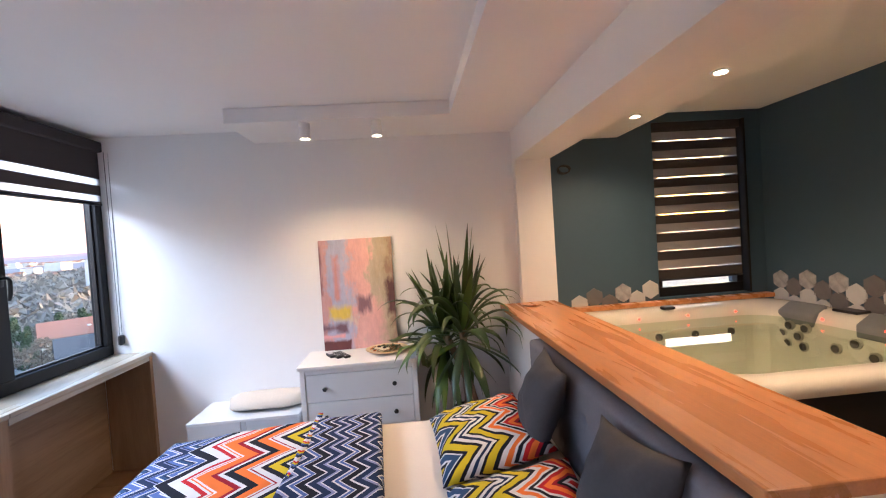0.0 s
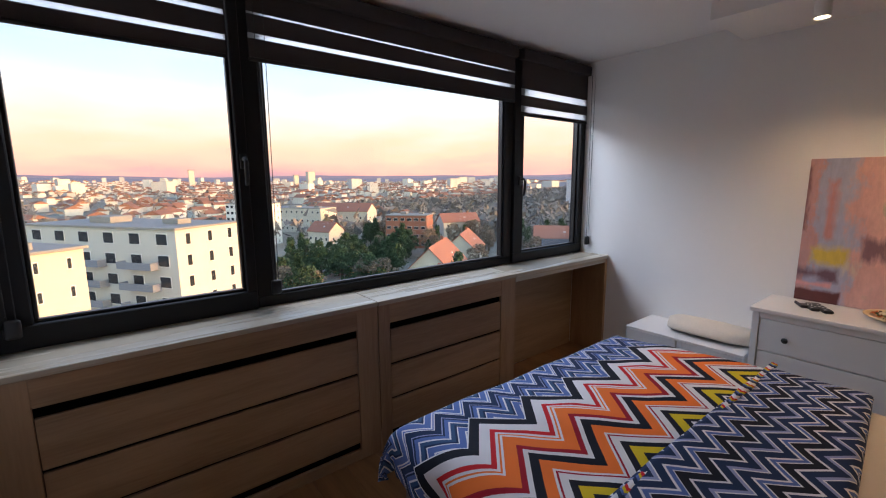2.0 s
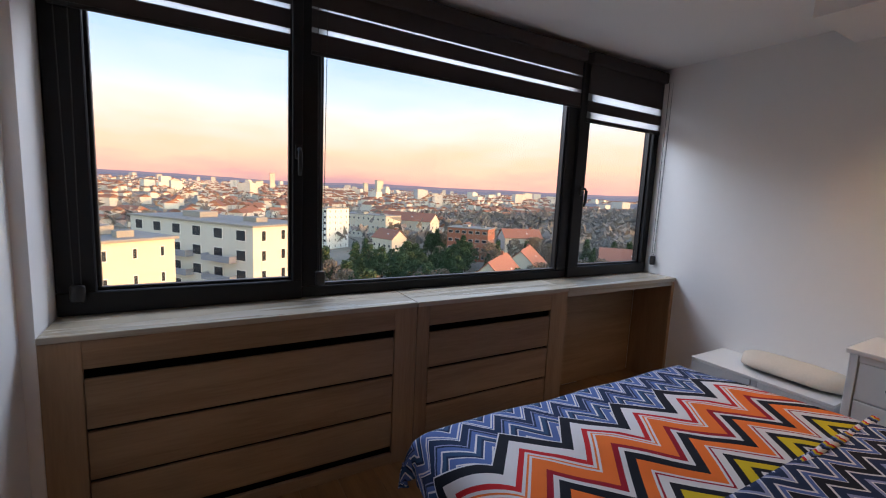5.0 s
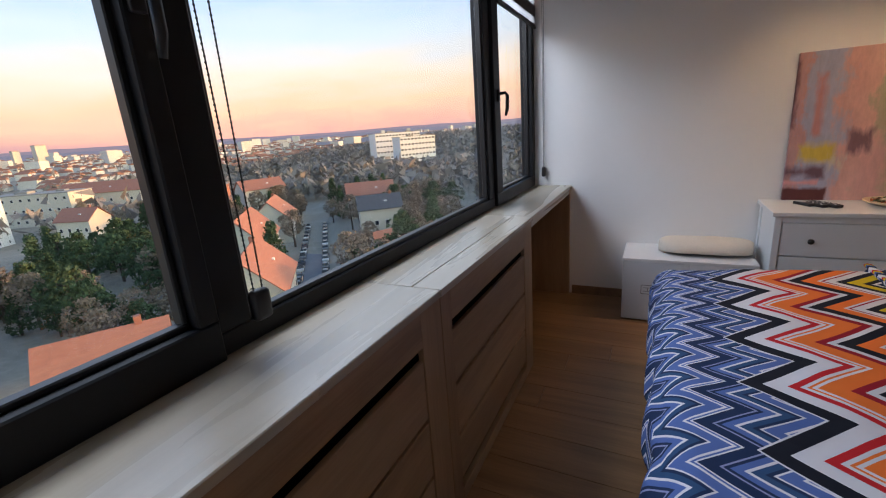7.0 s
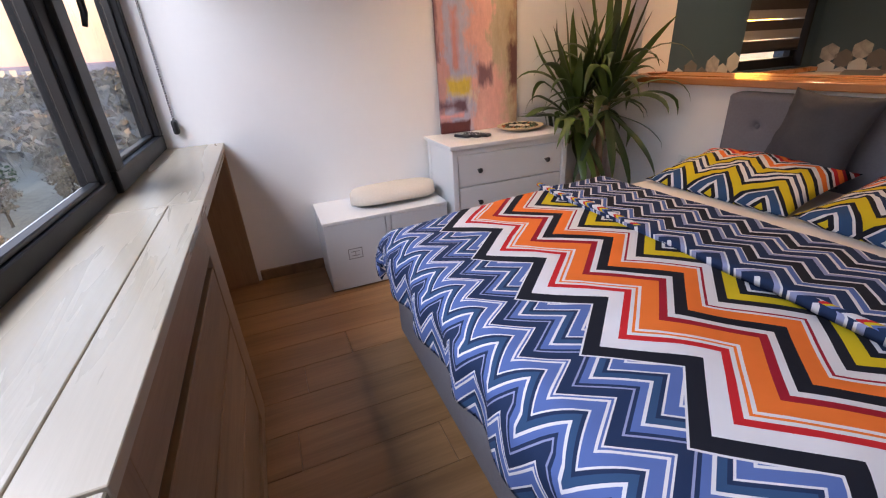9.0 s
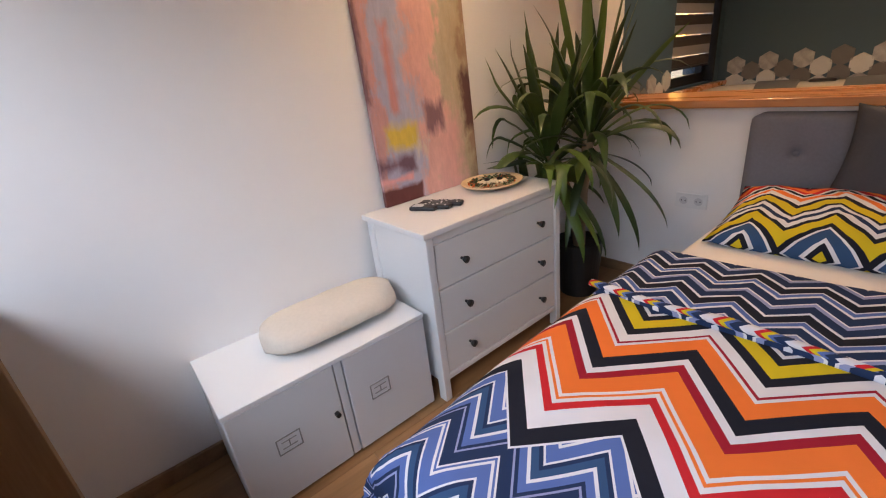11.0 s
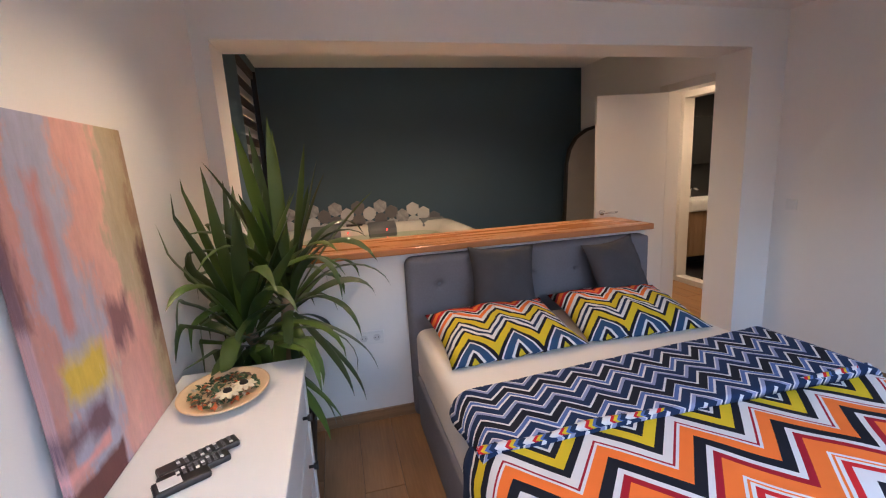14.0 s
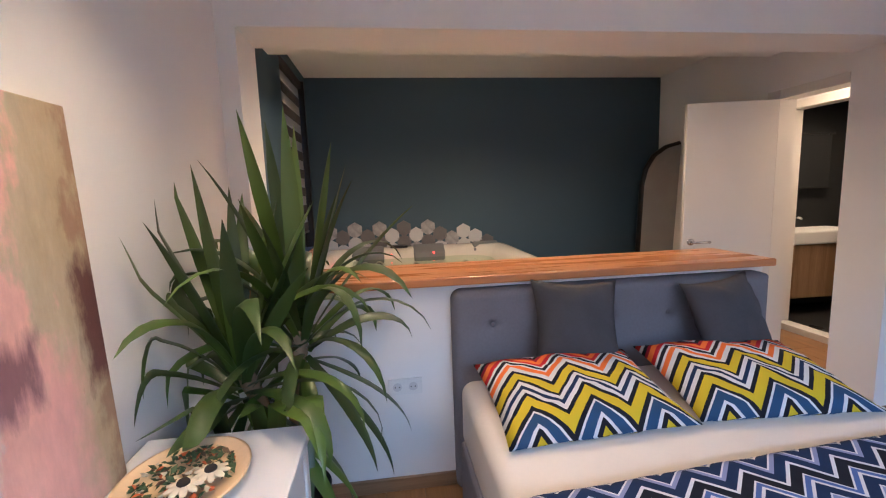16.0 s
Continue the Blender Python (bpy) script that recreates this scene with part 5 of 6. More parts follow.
van = thing("washbasin_unit", "white washbasin on an oak vanity in the bathroom", "washbasin")
boxpart("vanity", OAKZ, van, 3.47, 3.868, -2.15, -1.36, 0.22, 0.78, bevel=0.004)
bm = bmesh.new()
box(bm, 3.45, 3.868, -2.17, -1.34, 0.78, 0.92, 0.02, 3)
part("basin", bm, PLASTICW, van, "white ceramic basin")
bm = bmesh.new()
tube(bm, [(3.8, -1.65, 0.92), (3.8, -1.65, 1.02), (3.77, -1.65, 1.05), (3.68, -1.65, 1.03)], 0.014, 10)
part("tap", bm, CHROME, van, "chrome tap", True)
bm = bmesh.new()
cyl(bm, 3.78, -1.45, 0.92, 1.0, 0.03, 0.026, seg=18)
part("soap_cup", bm, PLASTICW, van, "white soap cup", True)
mc = thing("mirror_cabinet", "mirrored bathroom cabinet with chrome rails", "mirror cabinet")
boxpart("mirror", mat("mirror_silver", (0.75, 0.77, 0.78), 0.04, metal=1.0, vary=0.01), mc, 3.82, 3.868, -2.1, -1.6, 1.36, 1.92, bevel=0.002)
for z in (1.345, 1.922):
    boxpart("rail", CHROME, mc, 3.80, 3.868, -2.12, -1.3, z, z + 0.015, bevel=0.002)

coil = thing("cable_coil", "black coiled cable hung on the teal wall", "cable")
bm = bmesh.new()
for q in range(3):
    tube(bm, [(2.14 + 0.05 * math.cos(a) + 0.004 * q, YF - 0.012 - 0.006 * q, 2.10 + 0.032 * math.sin(a) + 0.004 * q) for a in [k * math.tau / 20 for k in range(21)]], 0.005, 6)
part("cable", bm, BLACK, coil, smooth=True)
tray = thing("wooden_dish", "small flat wooden dish on the beech ledge", "dish", at=(1.74, 3.2, 1.051))
bm = bmesh.new()
cyl(bm, 0, 0, 0, 0.012, 0.06, 0.075, seg=28)
part("dish", bm, BEECH, tray)

# ---- outside: sky, ground, town ----
def sky_backdrop():
    """A distant half dome of evening sky on the window's side: peach at the horizon, blue overhead."""
    m = bpy.data.materials.new("evening_sky")
    m.use_nodes = True
    n, l = m.node_tree.nodes, m.node_tree.links
    n.remove(n["Principled BSDF"])
    em, tc, sp, cr = n.new("ShaderNodeEmission"), n.new("ShaderNodeTexCoord"), n.new("ShaderNodeSeparateXYZ"), n.new("ShaderNodeValToRGB")
    l.new(tc.outputs["Object"], sp.inputs[0])
    ns, mp = n.new("ShaderNodeTexNoise"), n.new("ShaderNodeMapping")
    mp.inputs["Scale"].default_value = (0.0009, 0.0009, 0.004)
    ns.inputs["Scale"].default_value, ns.inputs["Detail"].default_value = 1.6, 6
    l.new(tc.outputs["Object"], mp.inputs[0]); l.new(mp.outputs[0], ns.inputs[0])
    a = n.new("ShaderNodeMath"); a.operation = "MULTIPLY_ADD"; a.inputs[1].default_value = 1 / 2600
    l.new(sp.outputs["Z"], a.inputs[0])
    b = n.new("ShaderNodeMath"); b.operation = "MULTIPLY_ADD"; b.inputs[1].default_value, b.inputs[2].default_value = 0.15, -0.075
    l.new(ns.outputs[0], b.inputs[0]); l.new(b.outputs[0], a.inputs[2])
    els = cr.color_ramp.elements
    els[0].position, els[0].color = 0.0, (0.62, 0.34, 0.36, 1)
    els[1].position, els[1].color = 1.0, (0.16, 0.33, 0.72, 1)
    for p, c in ((0.04, (0.92, 0.50, 0.38)), (0.12, (1.0, 0.67, 0.44)), (0.22, (0.98, 0.82, 0.66)), (0.33, (0.72, 0.82, 0.92)), (0.55, (0.36, 0.57, 0.88))):
        e = els.new(p); e.color = (*c, 1)
    l.new(a.outputs[0], cr.inputs[0]); l.new(cr.outputs[0], em.inputs[0])
    em.inputs[1].default_value = 1.6
    l.new(em.outputs[0], n["Material Output"].inputs[0])
    bm = bmesh.new()
    R, rows = 4200.0, []
    for i in range(13):
        el = radians(-3 + 75 * (i / 12) ** 1.3)
        rows.append([bm.verts.new((R * math.cos(el) * math.cos(az), R * math.cos(el) * math.sin(az), R * math.sin(el))) for az in [radians(93 + 174 * k / 40) for k in range(41)]])
    for q, w in zip(rows, rows[1:]):
        for k in range(40):
            bm.faces.new((q[k], q[k + 1], w[k + 1], w[k]))
    return tagged(part("backdrop", bm, m, None, "", True), "evening sky, peach at the horizon and blue above", kind="structure")


sky_backdrop()


# Even emission in each ridge's tone puts the distance haze into its colour.
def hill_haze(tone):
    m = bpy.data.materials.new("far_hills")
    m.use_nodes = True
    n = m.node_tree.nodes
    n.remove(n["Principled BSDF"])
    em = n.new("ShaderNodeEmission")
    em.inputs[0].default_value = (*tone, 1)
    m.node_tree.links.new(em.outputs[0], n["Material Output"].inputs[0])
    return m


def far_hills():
    """Plain last ridges of the land before the sky, haze painted as blue glow."""
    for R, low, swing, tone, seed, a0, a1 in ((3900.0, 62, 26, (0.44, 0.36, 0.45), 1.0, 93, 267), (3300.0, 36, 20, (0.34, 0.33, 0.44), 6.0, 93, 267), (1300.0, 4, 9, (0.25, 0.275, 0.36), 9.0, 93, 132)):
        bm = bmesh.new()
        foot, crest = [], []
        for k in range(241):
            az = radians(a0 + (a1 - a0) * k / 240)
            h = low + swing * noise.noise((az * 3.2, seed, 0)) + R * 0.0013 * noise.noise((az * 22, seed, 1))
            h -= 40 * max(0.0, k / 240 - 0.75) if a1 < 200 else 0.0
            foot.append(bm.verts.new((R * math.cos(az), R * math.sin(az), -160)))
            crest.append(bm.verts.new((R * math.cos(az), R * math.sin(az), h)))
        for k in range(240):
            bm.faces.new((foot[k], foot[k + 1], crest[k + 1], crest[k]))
        tagged(part("backdrop", bm, hill_haze(tone), None, "", True), "ridges of hills on the horizon, haze painted as blue glow", kind="structure")


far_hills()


def height(x, y):
    """The lie of the land: a flat near quarter, a wooded hill to one side, ridges far off."""
    r = math.hypot(x, y)
    h = GROUND
    if r > 350:
        t = min(1, (r - 350) / 2300)
        h += (32 + 22 * noise.noise((math.atan2(y, x) * 3.1, r / 900, 0))) * t ** 1.2
    hill = math.exp(-((x + 150) / 260) ** 2 - ((y - 560) / 210) ** 2)
    h += 20 * hill + 3 * noise.noise((x / 130, y / 130, 2)) * min(1, max(0, (r - 150) / 200))
    return h


bm = bmesh.new()
rows = []
for i in range(46):
    r = 12 * (1.142 ** i)
    rows.append([bm.verts.new((r * math.cos(a), r * math.sin(a), height(r * math.cos(a), r * math.sin(a)) - 2.5)) for a in [k * math.tau / 96 for k in range(96)]])
for q, w in zip(rows, rows[1:]):
    for k in range(96):
        bm.faces.new((q[k], q[(k + 1) % 96], w[(k + 1) % 96], w[k]))
bm.faces.new(rows[0])
tagged(part("ground", bm, mat("scrub_and_earth", (0.27, 0.245, 0.2), 0.95, vary=0.5, scale=0.05, fine=0.3), None, "", True), "winter grass and earth between the houses", kind="structure")
GZ = GROUND - 2.5

RENDER = mat("pale_render", (0.62, 0.58, 0.5), 0.85, vary=0.06, scale=0.4, fine=0.03)
GREYREND = mat("blue_grey_render", (0.26, 0.28, 0.34), 0.85, vary=0.06, scale=0.4, fine=0.03)
TILE = mat("red_roof_tiles", (0.34, 0.15, 0.105), 0.8, vary=0.25, scale=0.8, bump=0.6, bump_scale=9, fine=0.14, stretch=(1, 4, 1))
SLATE = mat("dark_roof_sheet", (0.07, 0.075, 0.09), 0.6, vary=0.15, scale=0.6)
ROOFFELT = mat("flat_roof_felt", (0.3, 0.29, 0.28), 0.9, vary=0.2, scale=0.3)
DARKGLASS = mat("dark_house_glass", (0.03, 0.035, 0.045), 0.15, vary=0.2)
WHITEREND = mat("white_render", (0.62, 0.6, 0.57), 0.85, vary=0.05, scale=0.4, fine=0.03)
BRICKRED = mat("red_brick_band", (0.32, 0.13, 0.09), 0.85, vary=0.15, scale=2)
_win = {}


def win(parent, m, w, h):
    """One window of a house: a frame with a dark pane set in it."""
    if (w, h) not in _win:
        bm = bmesh.new(); box(bm, -w / 2, w / 2, -0.06, 0.05, -h / 2, h / 2)
        bm2 = bmesh.new(); box(bm2, -w / 2 + 0.1, w / 2 - 0.1, -0.09, 0.04, -h / 2 + 0.1, h / 2 - 0.1)
        _win[w, h] = finish("window", bm, PLASTICW), finish("pane", bm2, DARKGLASS)
    a, b = new("window", _win[w, h][0]), new("pane", _win[w, h][1])
    a.parent, b.parent = parent, a
    a.matrix_local = m


def block(label, at, rz, L, D, z1, wall, floors, cols, ends, roof=ROOFFELT, balcony=False, ww=1.3, wh=1.4, end_w=0.6):
    """A flat-roofed block. Front faces -y in its own frame; x runs from -L to 0."""
    h = z1 - GZ
    b = thing("apartment_building", label, "building", "", (at[0], at[1], GZ), rz)
    boxpart("wall", wall, b, -L, 0, 0, D, 0, h, bevel=0)
    bm = bmesh.new()
    box(bm, -L - 0.4, 0.4, -0.4, D + 0.4, h, h + 0.35, 0.03)
    box(bm, -L * 0.7, -L * 0.55, D * 0.3, D * 0.6, h + 0.35, h + 1.5, 0.03)
    box(bm, -L * 0.25, -L * 0.15, D * 0.4, D * 0.6, h + 0.35, h + 1.2, 0.03)
    part("roof", bm, roof, b)
    step = h / floors
    for f in range(floors):
        z = f * step + step * 0.55
        for c in range(cols):
            x = -L + (c + 0.5) * L / cols
            win(b, pose(x, 0, z), ww, wh)
            if balcony and c % 2 == 0 and f < floors - 1:
                bm = bmesh.new()
                box(bm, x - 2.6, x + 4.6, -1.5, 0, z - 1.35, z - 1.15)
                box(bm, x - 2.6, x + 4.6, -1.5, -1.4, z - 1.15, z - 0.2)
                box(bm, x - 2.6, x - 2.5, -1.4, 0, z - 1.15, z - 0.2)
                box(bm, x + 4.5, x + 4.6, -1.4, 0, z - 1.15, z - 0.2)
                part("balcony", bm, GREYREND, b)
        for c in range(ends):
            win(b, pose(0, (c + 0.5) * D / ends, z, 0, 0, 90), end_w, wh)
    return b


def house(label, at, rz, L, D, eave, ridge, wall=RENDER, roof=TILE, cols=4):
    """A gabled house; ridge along its x."""
    z0 = height(at[0], at[1]) - 2.5
    b = thing("house", label, "house", "", (at[0], at[1], z0), rz)
    e, r = eave - z0, ridge - z0
    bm = bmesh.new()
    v = [bm.verts.new(p) for p in ((-L / 2, -D / 2, 0), (-L / 2, D / 2, 0), (-L / 2, D / 2, e), (-L / 2, 0, r - 0.2), (-L / 2, -D / 2, e))]
    f = bm.faces.new(v)
    ex = bmesh.ops.extrude_face_region(bm, geom=[f])["geom"]
    bmesh.ops.translate(bm, verts=[q for q in ex if isinstance(q, bmesh.types.BMVert)], vec=(L, 0, 0))
    part("wall", bm, wall, b)
    s = (r - e) / (D / 2)
    for side in (-1, 1):
        bm = bmesh.new()
        o = 0.6
        p = [(-L / 2 - o, 0, r), (L / 2 + o, 0, r), (L / 2 + o, side * (D / 2 + o), e - s * o), (-L / 2 - o, side * (D / 2 + o), e - s * o)]
        lo = [bm.verts.new(q) for q in p]
        hi = [bm.verts.new((q[0], q[1], q[2] + 0.22)) for q in p]
        bm.faces.new(lo); bm.faces.new(hi[::-1])
        for k in range(4):
            bm.faces.new((lo[k], lo[(k + 1) % 4], hi[(k + 1) % 4], hi[k]))
        rf = part("roof", bm, roof, b)
        if side == -1:
            bm = bmesh.new(); box(bm, L * 0.1, L * 0.1 + 1.0, -D * 0.3, -D * 0.3 + 1.2, e + (r - e) * 0.4 + 0.05, e + (r - e) * 0.4 + 0.6, 0.05)
            part("skylight", bm, PLASTICW, rf)
    bm = bmesh.new(); box(bm, L * 0.25, L * 0.25 + 0.8, -0.3, 0.5, r - 0.6, r + 1.1, 0.03)
    part("chimney", bm, BRICKRED, b)
    for fl in range(max(1, int(e / 3.2))):
        z = 1.7 + fl * 3.1
        for c in range(cols):
            x = -L / 2 + (c + 0.5) * L / cols
            win(b, pose(x, -D / 2, z), 1.3, 1.5); win(b, pose(x, D / 2, z, 0, 0, 180), 1.3, 1.5)
        for c in range(2):
            win(b, pose(L / 2, (c - 0.5) * D * 0.45, z, 0, 0, 90), 1.2, 1.5)
    return b


main_block = block("pale apartment block with grey balconies, sunlit end wall", (-76, 8.4), 34.8, 34, 13, -5.5, WHITEREND, 7, 6, 3, balcony=True, ww=2.3, wh=1.9, end_w=1.0)
block("cream apartment block with flat roof", (-60, -10.5), 34.8, 11, 10, -6.0, RENDER, 7, 3, 3)
block("white apartment tower with dark windows", (-216, 58), 30, 20, 16, -8.5, PLASTICW, 7, 7, 4, ww=1.8)
block("low apartment block with brick bands", (-160, 118), 40, 20, 14, -14, BRICKRED, 4, 6, 4, ww=2.2)
block("beige school block with flat roof", (-250, 104), 30, 40, 16, -14, RENDER, 3, 10, 3)
block("long white slab block on the wooded hill", (-196, 356), 62, 46, 12, 3, PLASTICW, 7, 14, 3, ww=2.4)
block("white slab block on the wooded hill", (-168, 330), 62, 34, 12, -1, PLASTICW, 7, 10, 3, ww=2.4)
house("big house with steep red tiled roof", (-62, 48), 130, 17, 12, -21, -15.5)
house("red roofed house beside the street", (-92, 72), 130, 22, 12, -21, -15)
house("long red roofed house beside the street", (-114, 101), 130, 20, 12, -21.5, -16)
house("white house with dark roof beside the street", (-79, 112), 40, 13, 10, -20, -16.5, roof=SLATE)
house("white house with red roof behind the street", (-103, 141), 40, 18, 12, -20, -16)
house("small red roofed house beside the street", (-60, 88), 60, 9, 8, -24.5, -21.5)
house("red roofed house below the tower", (-62, 25), 60, 13, 9, -24, -20)
house("white villa with red roof among trees", (-196, 84), 20, 14, 10, -21, -17)
house("orange roofed house among trees", (-175, 150), 70, 20, 12, -19, -15)
house("long red roofed school building", (-270, 130), 35, 40, 14, -17, -12)

road_dir = Vector((-0.655, 0.756, 0))
bm = bmesh.new()
side = Vector((0.756, 0.655, 0))
p0, p1 = Vector((-40, 35, 0)), Vector((-150, 162, 0))
v = [bm.verts.new((*(q + side * w).xy, GZ + 0.12)) for q, w in ((p0, -4), (p0, 4), (p1, 4), (p1, -4))]
f = bm.faces.new(v)
ex = bmesh.ops.extrude_face_region(bm, geom=[f])["geom"]
bmesh.ops.translate(bm, verts=[q for q in ex if isinstance(q, bmesh.types.BMVert)], vec=(0, 0, -0.4))
tagged(part("road", bm, mat("asphalt", (0.14, 0.145, 0.16), 0.8, vary=0.15, scale=0.3)), "grey asphalt street", kind="structure")

car = thing("parked_car", "parked car at the kerb of the street", "car", "parked cars", (*(p0 + road_dir * 45 - side * 3).xy, GZ + 0.12), math.degrees(math.atan2(0.756, -0.655)))
bm = bmesh.new()
vs = box(bm, -2.1, 2.1, -0.85, 0.85, 0.3, 0.85, 0.12, 2)
CARP = [mat("car_paint_" + k, c, 0.3, vary=0.03) for k, c in (("white", (0.6, 0.6, 0.6)), ("grey", (0.15, 0.16, 0.18)), ("dark", (0.03, 0.03, 0.04)))]
body = part("body", bm, CARP[0], car)
bm = bmesh.new()
cab = bmesh.ops.create_cone(bm, cap_ends=True, segments=4, radius1=1.5, radius2=1.05, depth=0.6, matrix=Matrix.LocRotScale((-0.2, 0, 1.12), None, (1, 0.78, 1)) @ Matrix.Rotation(radians(45), 4, "Z"))
part("cabin", bm, DARKGLASS, car)
for wx in (-1.3, 1.3):
    for wy in (-0.8, 0.8):
        bm = bmesh.new()
        cyl(bm, wx, 0.32, wy - 0.1, wy + 0.1, 0.32, seg=14, axis="y")
        part("wheel", bm, BLACK, car)
rnd = random.Random(3)
for k in range(26):
    s = 14 + 6.1 * (k // 2) + rnd.uniform(-0.5, 0.5)
    c = copy_thing(car, pose(*(p0 + road_dir * (s + 22) + side * (3.0 if k % 2 else -3.0)).xy, GZ + 0.12, 0, 0, math.degrees(math.atan2(0.756, -0.655)) + rnd.choice((0, 180))))
    for o in c.children:
        if o.name.startswith("body"):
            me = o.data.copy(); me.materials[0] = CARP[k % 3]; o.data = me

# trees
EVERGREEN = mat("evergreen_foliage", (0.065, 0.1, 0.055), 0.9, vary=0.5, scale=0.6, fine=0.25, per_object=0.2, spec=0.1)
BROWNWOOD = mat("bare_twigs", (0.22, 0.185, 0.15), 0.95, vary=0.4, scale=0.5, fine=0.2, per_object=0.15, spec=0.1)
TRUNK = mat("tree_bark", (0.07, 0.055, 0.045), 0.95, vary=0.3, scale=3)


def clump(bm, c, s, rnd, n=7, flat=0.5):
    for _ in range(n):
        d = Vector((rnd.gauss(0, 1), rnd.gauss(0, 1), rnd.gauss(0, flat))).normalized()
        p = c + d * s * rnd.uniform(0.2, 1.0)
        a = d.orthogonal().normalized() * s * rnd.uniform(0.2, 0.4)
        b2 = d.cross(a).normalized() * s * rnd.uniform(0.2, 0.4)
        q = [bm.verts.new(p + a), bm.verts.new(p + b2), bm.verts.new(p - a), bm.verts.new(p - b2 + d * s * 0.3)]
        bm.faces.new((q[0], q[1], q[2])); bm.faces.new((q[0], q[2], q[3]))


def tree(kind, seed):
    rnd = random.Random(seed)
    lab = {"conifer": "dark green conifer tree", "cedar": "broad dark evergreen cedar tree", "bare": "leafless brown winter tree"}[kind]
    t = thing("tree", lab + " between the houses", "tree", "trees", (0, 0, -200))
    H = {"conifer": 13, "cedar": 12, "bare": 11}[kind]
    bm = bmesh.new()
    tube(bm, [(0, 0, 0), (0.1, 0, H * 0.4), (0, 0.1, H * 0.85)], [0.35, 0.25, 0.06], 7)
    for k in range(9):
        a, z = k * 2.4, H * (0.25 + 0.06 * k)
        tube(bm, [(0, 0, z), (2.2 * math.cos(a), 2.2 * math.sin(a), z + (1.6 if kind == "bare" else 0.5))], [0.1, 0.03], 5)
    part("trunk", bm, TRUNK, t)
    bm = bmesh.new()
    n = 130 if kind != "bare" else 110
    for k in range(n):
        u = rnd.random()
        a = rnd.random() * math.tau
        if kind == "conifer":
            z, r = H * (0.12 + 0.88 * u), 3.0 * (1 - u) ** 0.8 + 0.15
        elif kind == "cedar":
            z = H * (0.25 + 0.7 * u)
            r = 4.6 * math.sqrt(max(0.05, 1 - (2 * u - 0.8) ** 2)) * (0.8 + 0.3 * math.sin(z * 3))
        else:
            z = H * (0.35 + 0.65 * u)
            r = 3.8 * math.sqrt(max(0.03, 1 - (2 * u - 1) ** 2))
        rr = r * math.sqrt(rnd.uniform(0.25, 1))
        clump(bm, Vector((rr * math.cos(a), rr * math.sin(a), z)), 1.0 if kind != "bare" else 0.9, rnd, 9, 0.4 if kind == "cedar" else 0.9)
    part("crown", bm, BROWNWOOD if kind == "bare" else EVERGREEN, t)
    return t


kinds = [tree("conifer", 1), tree("cedar", 2), tree("bare", 3), tree("cedar", 5), tree("bare", 8)]
rnd = random.Random(21)
spots_at = []
for (cx, cy, sx, sy, cnt, ks) in ((-58, 72, 10, 14, 14, (2, 4, 1)), (-88, 125, 14, 12, 14, (2, 4)), (-130, 130, 22, 18, 20, (2, 4, 0)), (-46, 62, 8, 14, 10, (2, 4)), (-112, 122, 10, 10, 10, (2, 4)), (-56, 36, 10, 8, 8, (2, 4, 1)), (-100, 56, 12, 10, 10, (1, 3, 2)), (-110, 36, 22, 12, 22, (1, 3, 0, 1, 2)), (-140, 66, 26, 16, 30, (0, 1, 3, 1)), (-84, 26, 10, 8, 6, (1, 2)), (-150, 96, 18, 12, 14, (0, 1, 4)), (-72, 64, 6, 5, 4, (2, 0)), (-95, 98, 5, 8, 5, (2, 1)), (-64, 100, 8, 8, 6, (1, 4, 0)), (-120, 160, 30, 20, 26, (2, 4, 2, 0)), (-78, 140, 16, 18, 14, (2, 1, 4)), (-50, 125, 20, 20, 12, (2, 4)), (-190, 110, 20, 14, 14, (0, 1, 2)), (-74, 30, 4, 10, 5, (2, 4))):
    for _ in range(cnt):
        x, y = cx + rnd.gauss(0, sx * 0.6), cy + rnd.gauss(0, sy * 0.6)
        q = Vector((x, y, 0)) - p0
        if abs(q.dot(side)) < 5.5 or any(math.hypot(x - a, y - b) < r for a, b, r in ((-62, 48, 12), (-92, 72, 13), (-114, 101, 13), (-79, 112, 10), (-103, 141, 12), (-60, 88, 8), (-62, 25, 10), (-160, 118, 12), (-90, 10, 18), (-82, 14, 13))):
            continue
        o = copy_thing(kinds[rnd.choice(ks)], pose(x, y, height(x, y) - 2.6, 0, 0, rnd.random() * 360))
        o.scale = [rnd.uniform(0.6, 1.1)] * 3
for o in kinds:
    for c in list(o.children):
        bpy.data.objects.remove(c)
    bpy.data.objects.remove(o)

rnd = random.Random(31)
verts, faces = [], []


def far_clump(x, y, z, s, n):
    for _ in range(n):
        a, e = rnd.random() * math.tau, rnd.uniform(-0.3, 1.4)
        c = np.array((x + s * rnd.uniform(0, 0.8) * math.cos(a), y + s * rnd.uniform(0, 0.8) * math.sin(a), z + s * (0.4 + 0.7 * math.sin(e))))
        k = len(verts)
        for _v in range(3):
            verts.append(tuple(c + np.array([rnd.gauss(0, 1), rnd.gauss(0, 1), rnd.gauss(0, 1)]) * s * 0.3))
        faces.append((k, k + 1, k + 2))


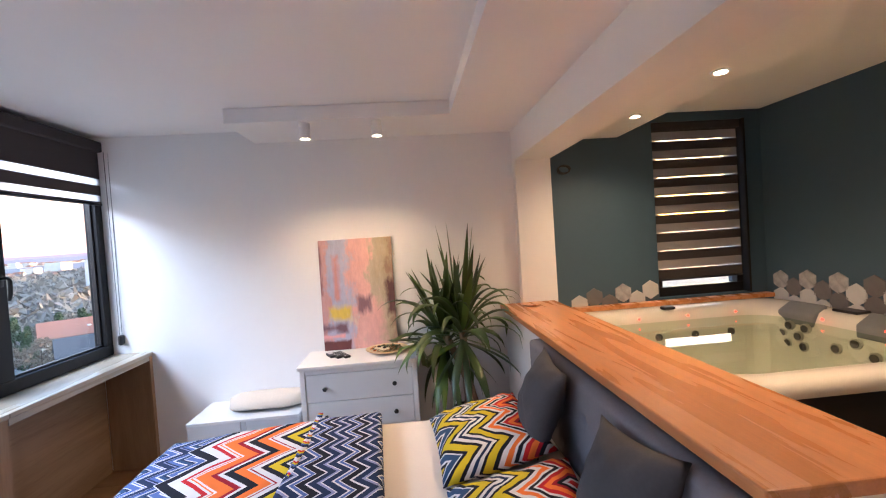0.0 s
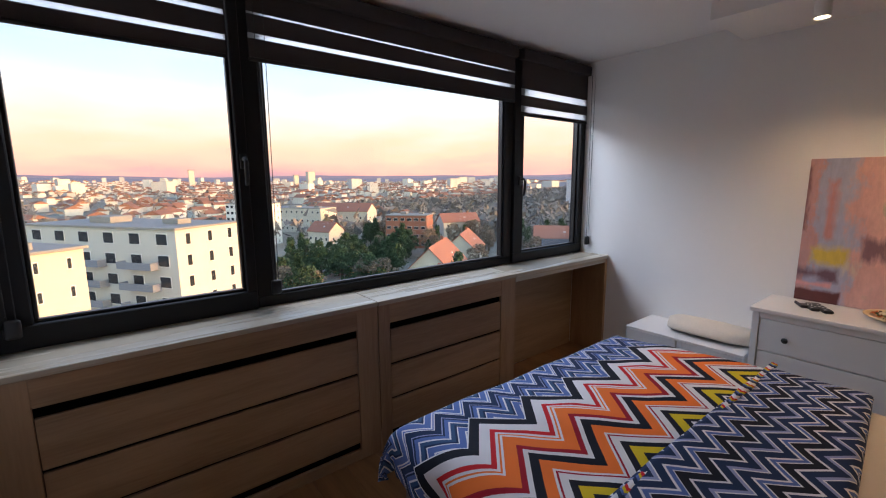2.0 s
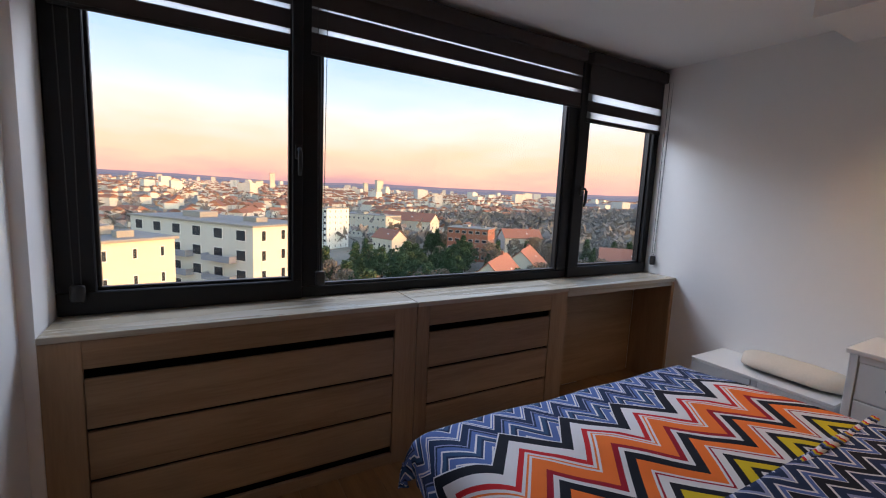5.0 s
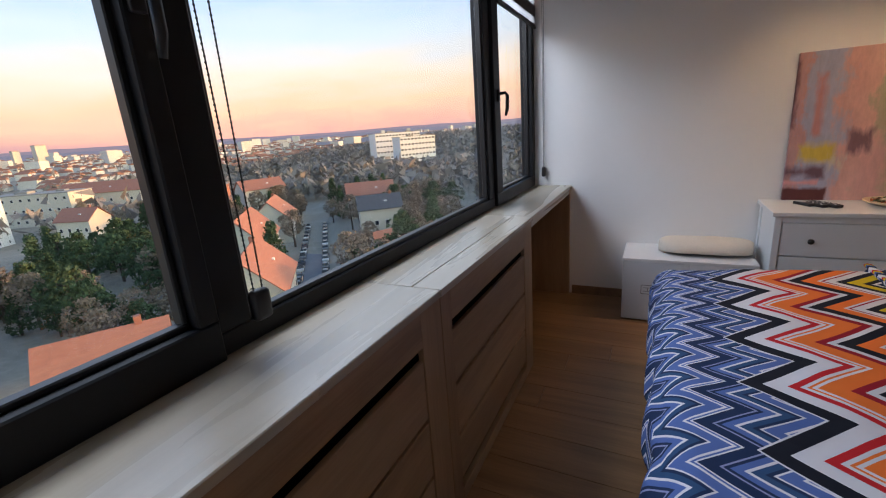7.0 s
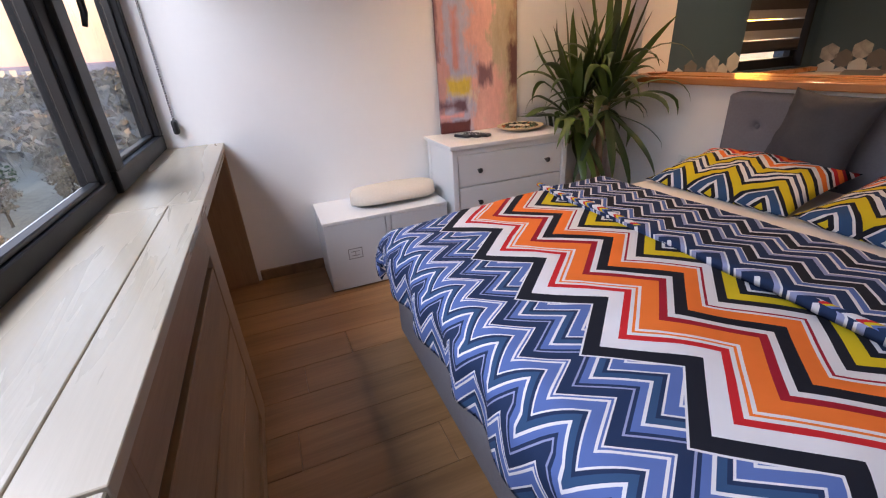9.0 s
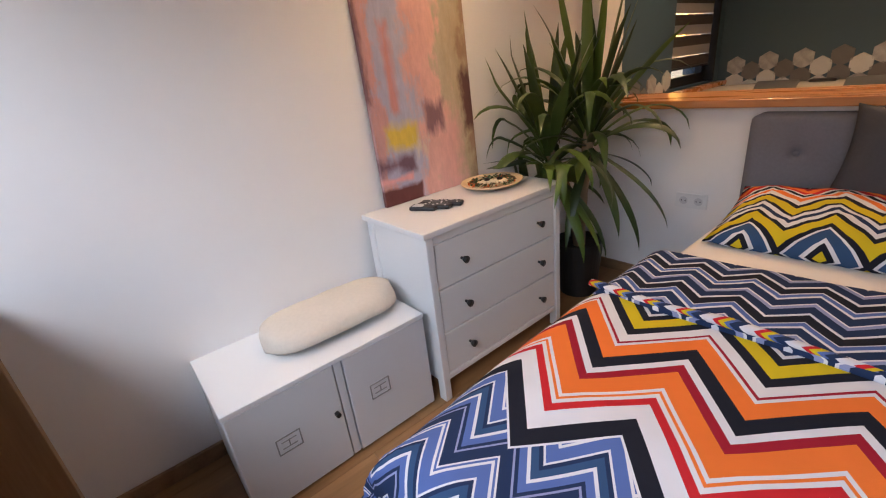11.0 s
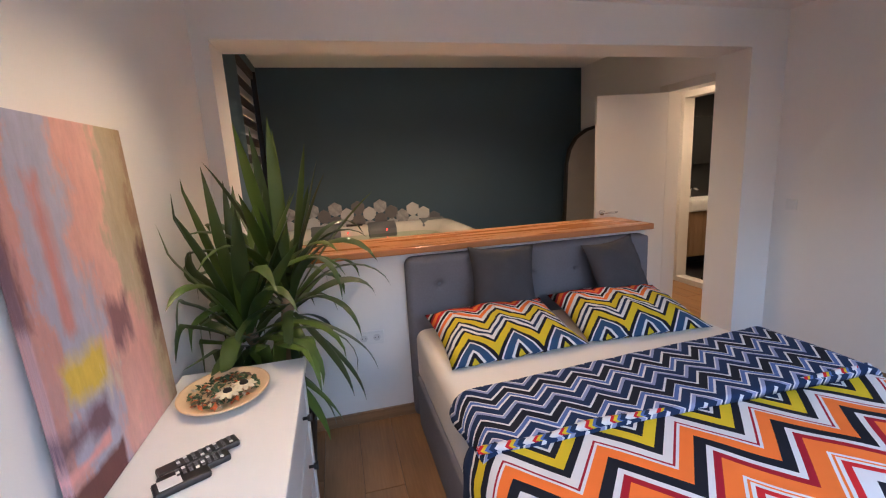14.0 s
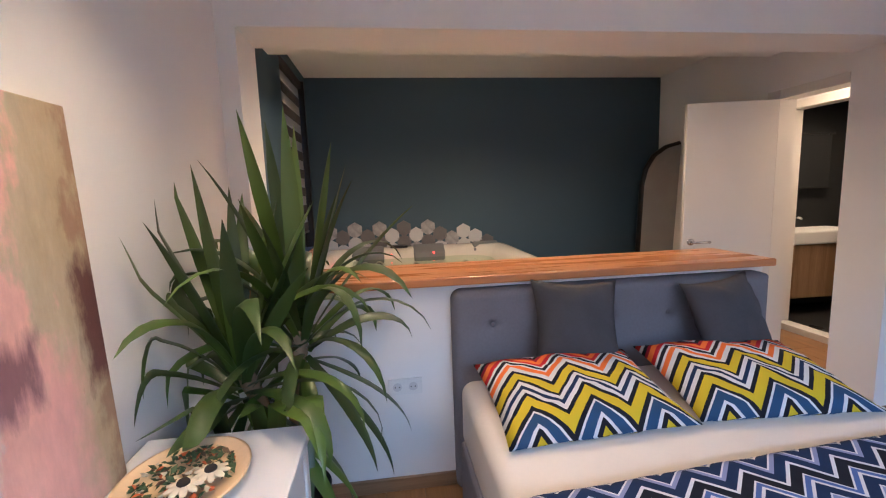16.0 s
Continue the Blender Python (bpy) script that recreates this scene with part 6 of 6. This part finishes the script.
for _ in range(3200):
    x, y = rnd.uniform(-420, 20), rnd.uniform(170, 640)
    if math.hypot(x + 190, y - 340) < 48 and y < 360:
        continue
    far_clump(x, y, height(x, y) - 1.5, rnd.uniform(4, 7.5), 16)
for _ in range(1500):
    az, r = radians(rnd.uniform(95, 215)), 230 + 2000 * rnd.random() ** 1.6
    x, y = r * math.cos(az), r * math.sin(az)
    far_clump(x, y, height(x, y) - 1, rnd.uniform(5, 9), 8)
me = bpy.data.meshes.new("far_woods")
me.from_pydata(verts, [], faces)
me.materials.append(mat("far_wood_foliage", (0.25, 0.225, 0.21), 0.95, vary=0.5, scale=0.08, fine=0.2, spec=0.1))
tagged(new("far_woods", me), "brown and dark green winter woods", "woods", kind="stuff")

tv, tf, rv, rf = [], [], [], []
for _ in range(3600):
    az, r = radians(rnd.uniform(98, 215)), 320 + 2500 * rnd.random() ** 0.9
    x, y = r * math.cos(az), r * math.sin(az)
    if y > 200 and x > -380:
        continue
    g = height(x, y) - 2.5
    w, d, h = rnd.uniform(4, 9), rnd.uniform(4, 7), rnd.uniform(4, 9)
    if rnd.random() < 0.04 and r > 900:
        w, d, h = rnd.uniform(8, 16), rnd.uniform(8, 12), rnd.uniform(16, 32)
    ca, sa = math.cos(az * 7), math.sin(az * 7)
    P = lambda u, v2, z: (x + u * ca - v2 * sa, y + u * sa + v2 * ca, z)
    k = len(tv)
    tv += [P(-w, -d, g), P(w, -d, g), P(w, d, g), P(-w, d, g), P(-w, -d, g + h), P(w, -d, g + h), P(w, d, g + h), P(-w, d, g + h)]
    tf += [(k, k + 1, k + 5, k + 4), (k + 1, k + 2, k + 6, k + 5), (k + 2, k + 3, k + 7, k + 6), (k + 3, k, k + 4, k + 7)]
    k = len(rv)
    rh = 3.0 if h < 13 else 0.3
    rv += [P(-w - .4, -d - .4, g + h), P(w + .4, -d - .4, g + h), P(w + .4, d + .4, g + h), P(-w - .4, d + .4, g + h), P(-w, 0, g + h + rh), P(w, 0, g + h + rh)]
    rf += [(k, k + 1, k + 5, k + 4), (k + 2, k + 3, k + 4, k + 5), (k + 1, k + 2, k + 5), (k + 3, k, k + 4)]
for nm, lab, vv, ff, mm in (("far_town_walls", "pale walls of the distant town", tv, tf, mat("far_render", (0.66, 0.63, 0.58), 0.85, vary=0.35, scale=0.02, fine=0.1)), ("far_town_roofs", "red roofs of the distant town", rv, rf, mat("far_roof_tiles", (0.3, 0.14, 0.09), 0.85, vary=0.4, scale=0.02))):
    me = bpy.data.meshes.new(nm)
    me.from_pydata(vv, [], ff)
    me.materials.append(mm)
    tagged(new(nm, me), lab, "town", kind="stuff")
for x, y, w, h in ((-1700, 250, 16, 58), (-1750, 690, 28, 62), (-1780, 640, 18, 48), (-1800, -330, 14, 52)):
    t = thing("tower_block", "tall tower block far off on the skyline", "building", "skyline towers", (x, y, height(x, y) - 3))
    boxpart("wall", RENDER, t, -w / 2, w / 2, -w / 2, w / 2, 0, h, bevel=0)
    boxpart("roof", ROOFFELT, t, -w / 2 - 0.5, w / 2 + 0.5, -w / 2 - 0.5, w / 2 + 0.5, h, h + 2, bevel=0)

# ---- floor planks ----
rnd = random.Random(7)
plank_len, plank_w = 1.25, 0.19
meshes = {}


def plank(x0, x1, y0, y1):
    key = (round(x1 - x0, 3), round(y1 - y0, 3))
    if key not in meshes:
        bm = bmesh.new()
        box(bm, 0.0008, key[0] - 0.0008, 0.0008, key[1] - 0.0008, 0, 0.013, 0.0012)
        meshes[key] = finish("plank", bm, FLOORWOOD)
    ob = new("plank", meshes[key])
    ob.parent = bpy.data.objects["floor"]
    ob.location = (x0, y0, -0.0135)


y = -1.04
while y < YF:
    y1 = min(y + plank_w, YF)
    if y < YW < y1:
        y1 = YW
    lo = -1.54 if y >= YW else 1.70
    x = lo - rnd.random() * plank_len
    while x < 3.89:
        a, b = max(x, lo), min(x + plank_len, 3.89)
        if b - a > 0.03:
            plank(a, b, y, y1)
        x += plank_len
    y = y1
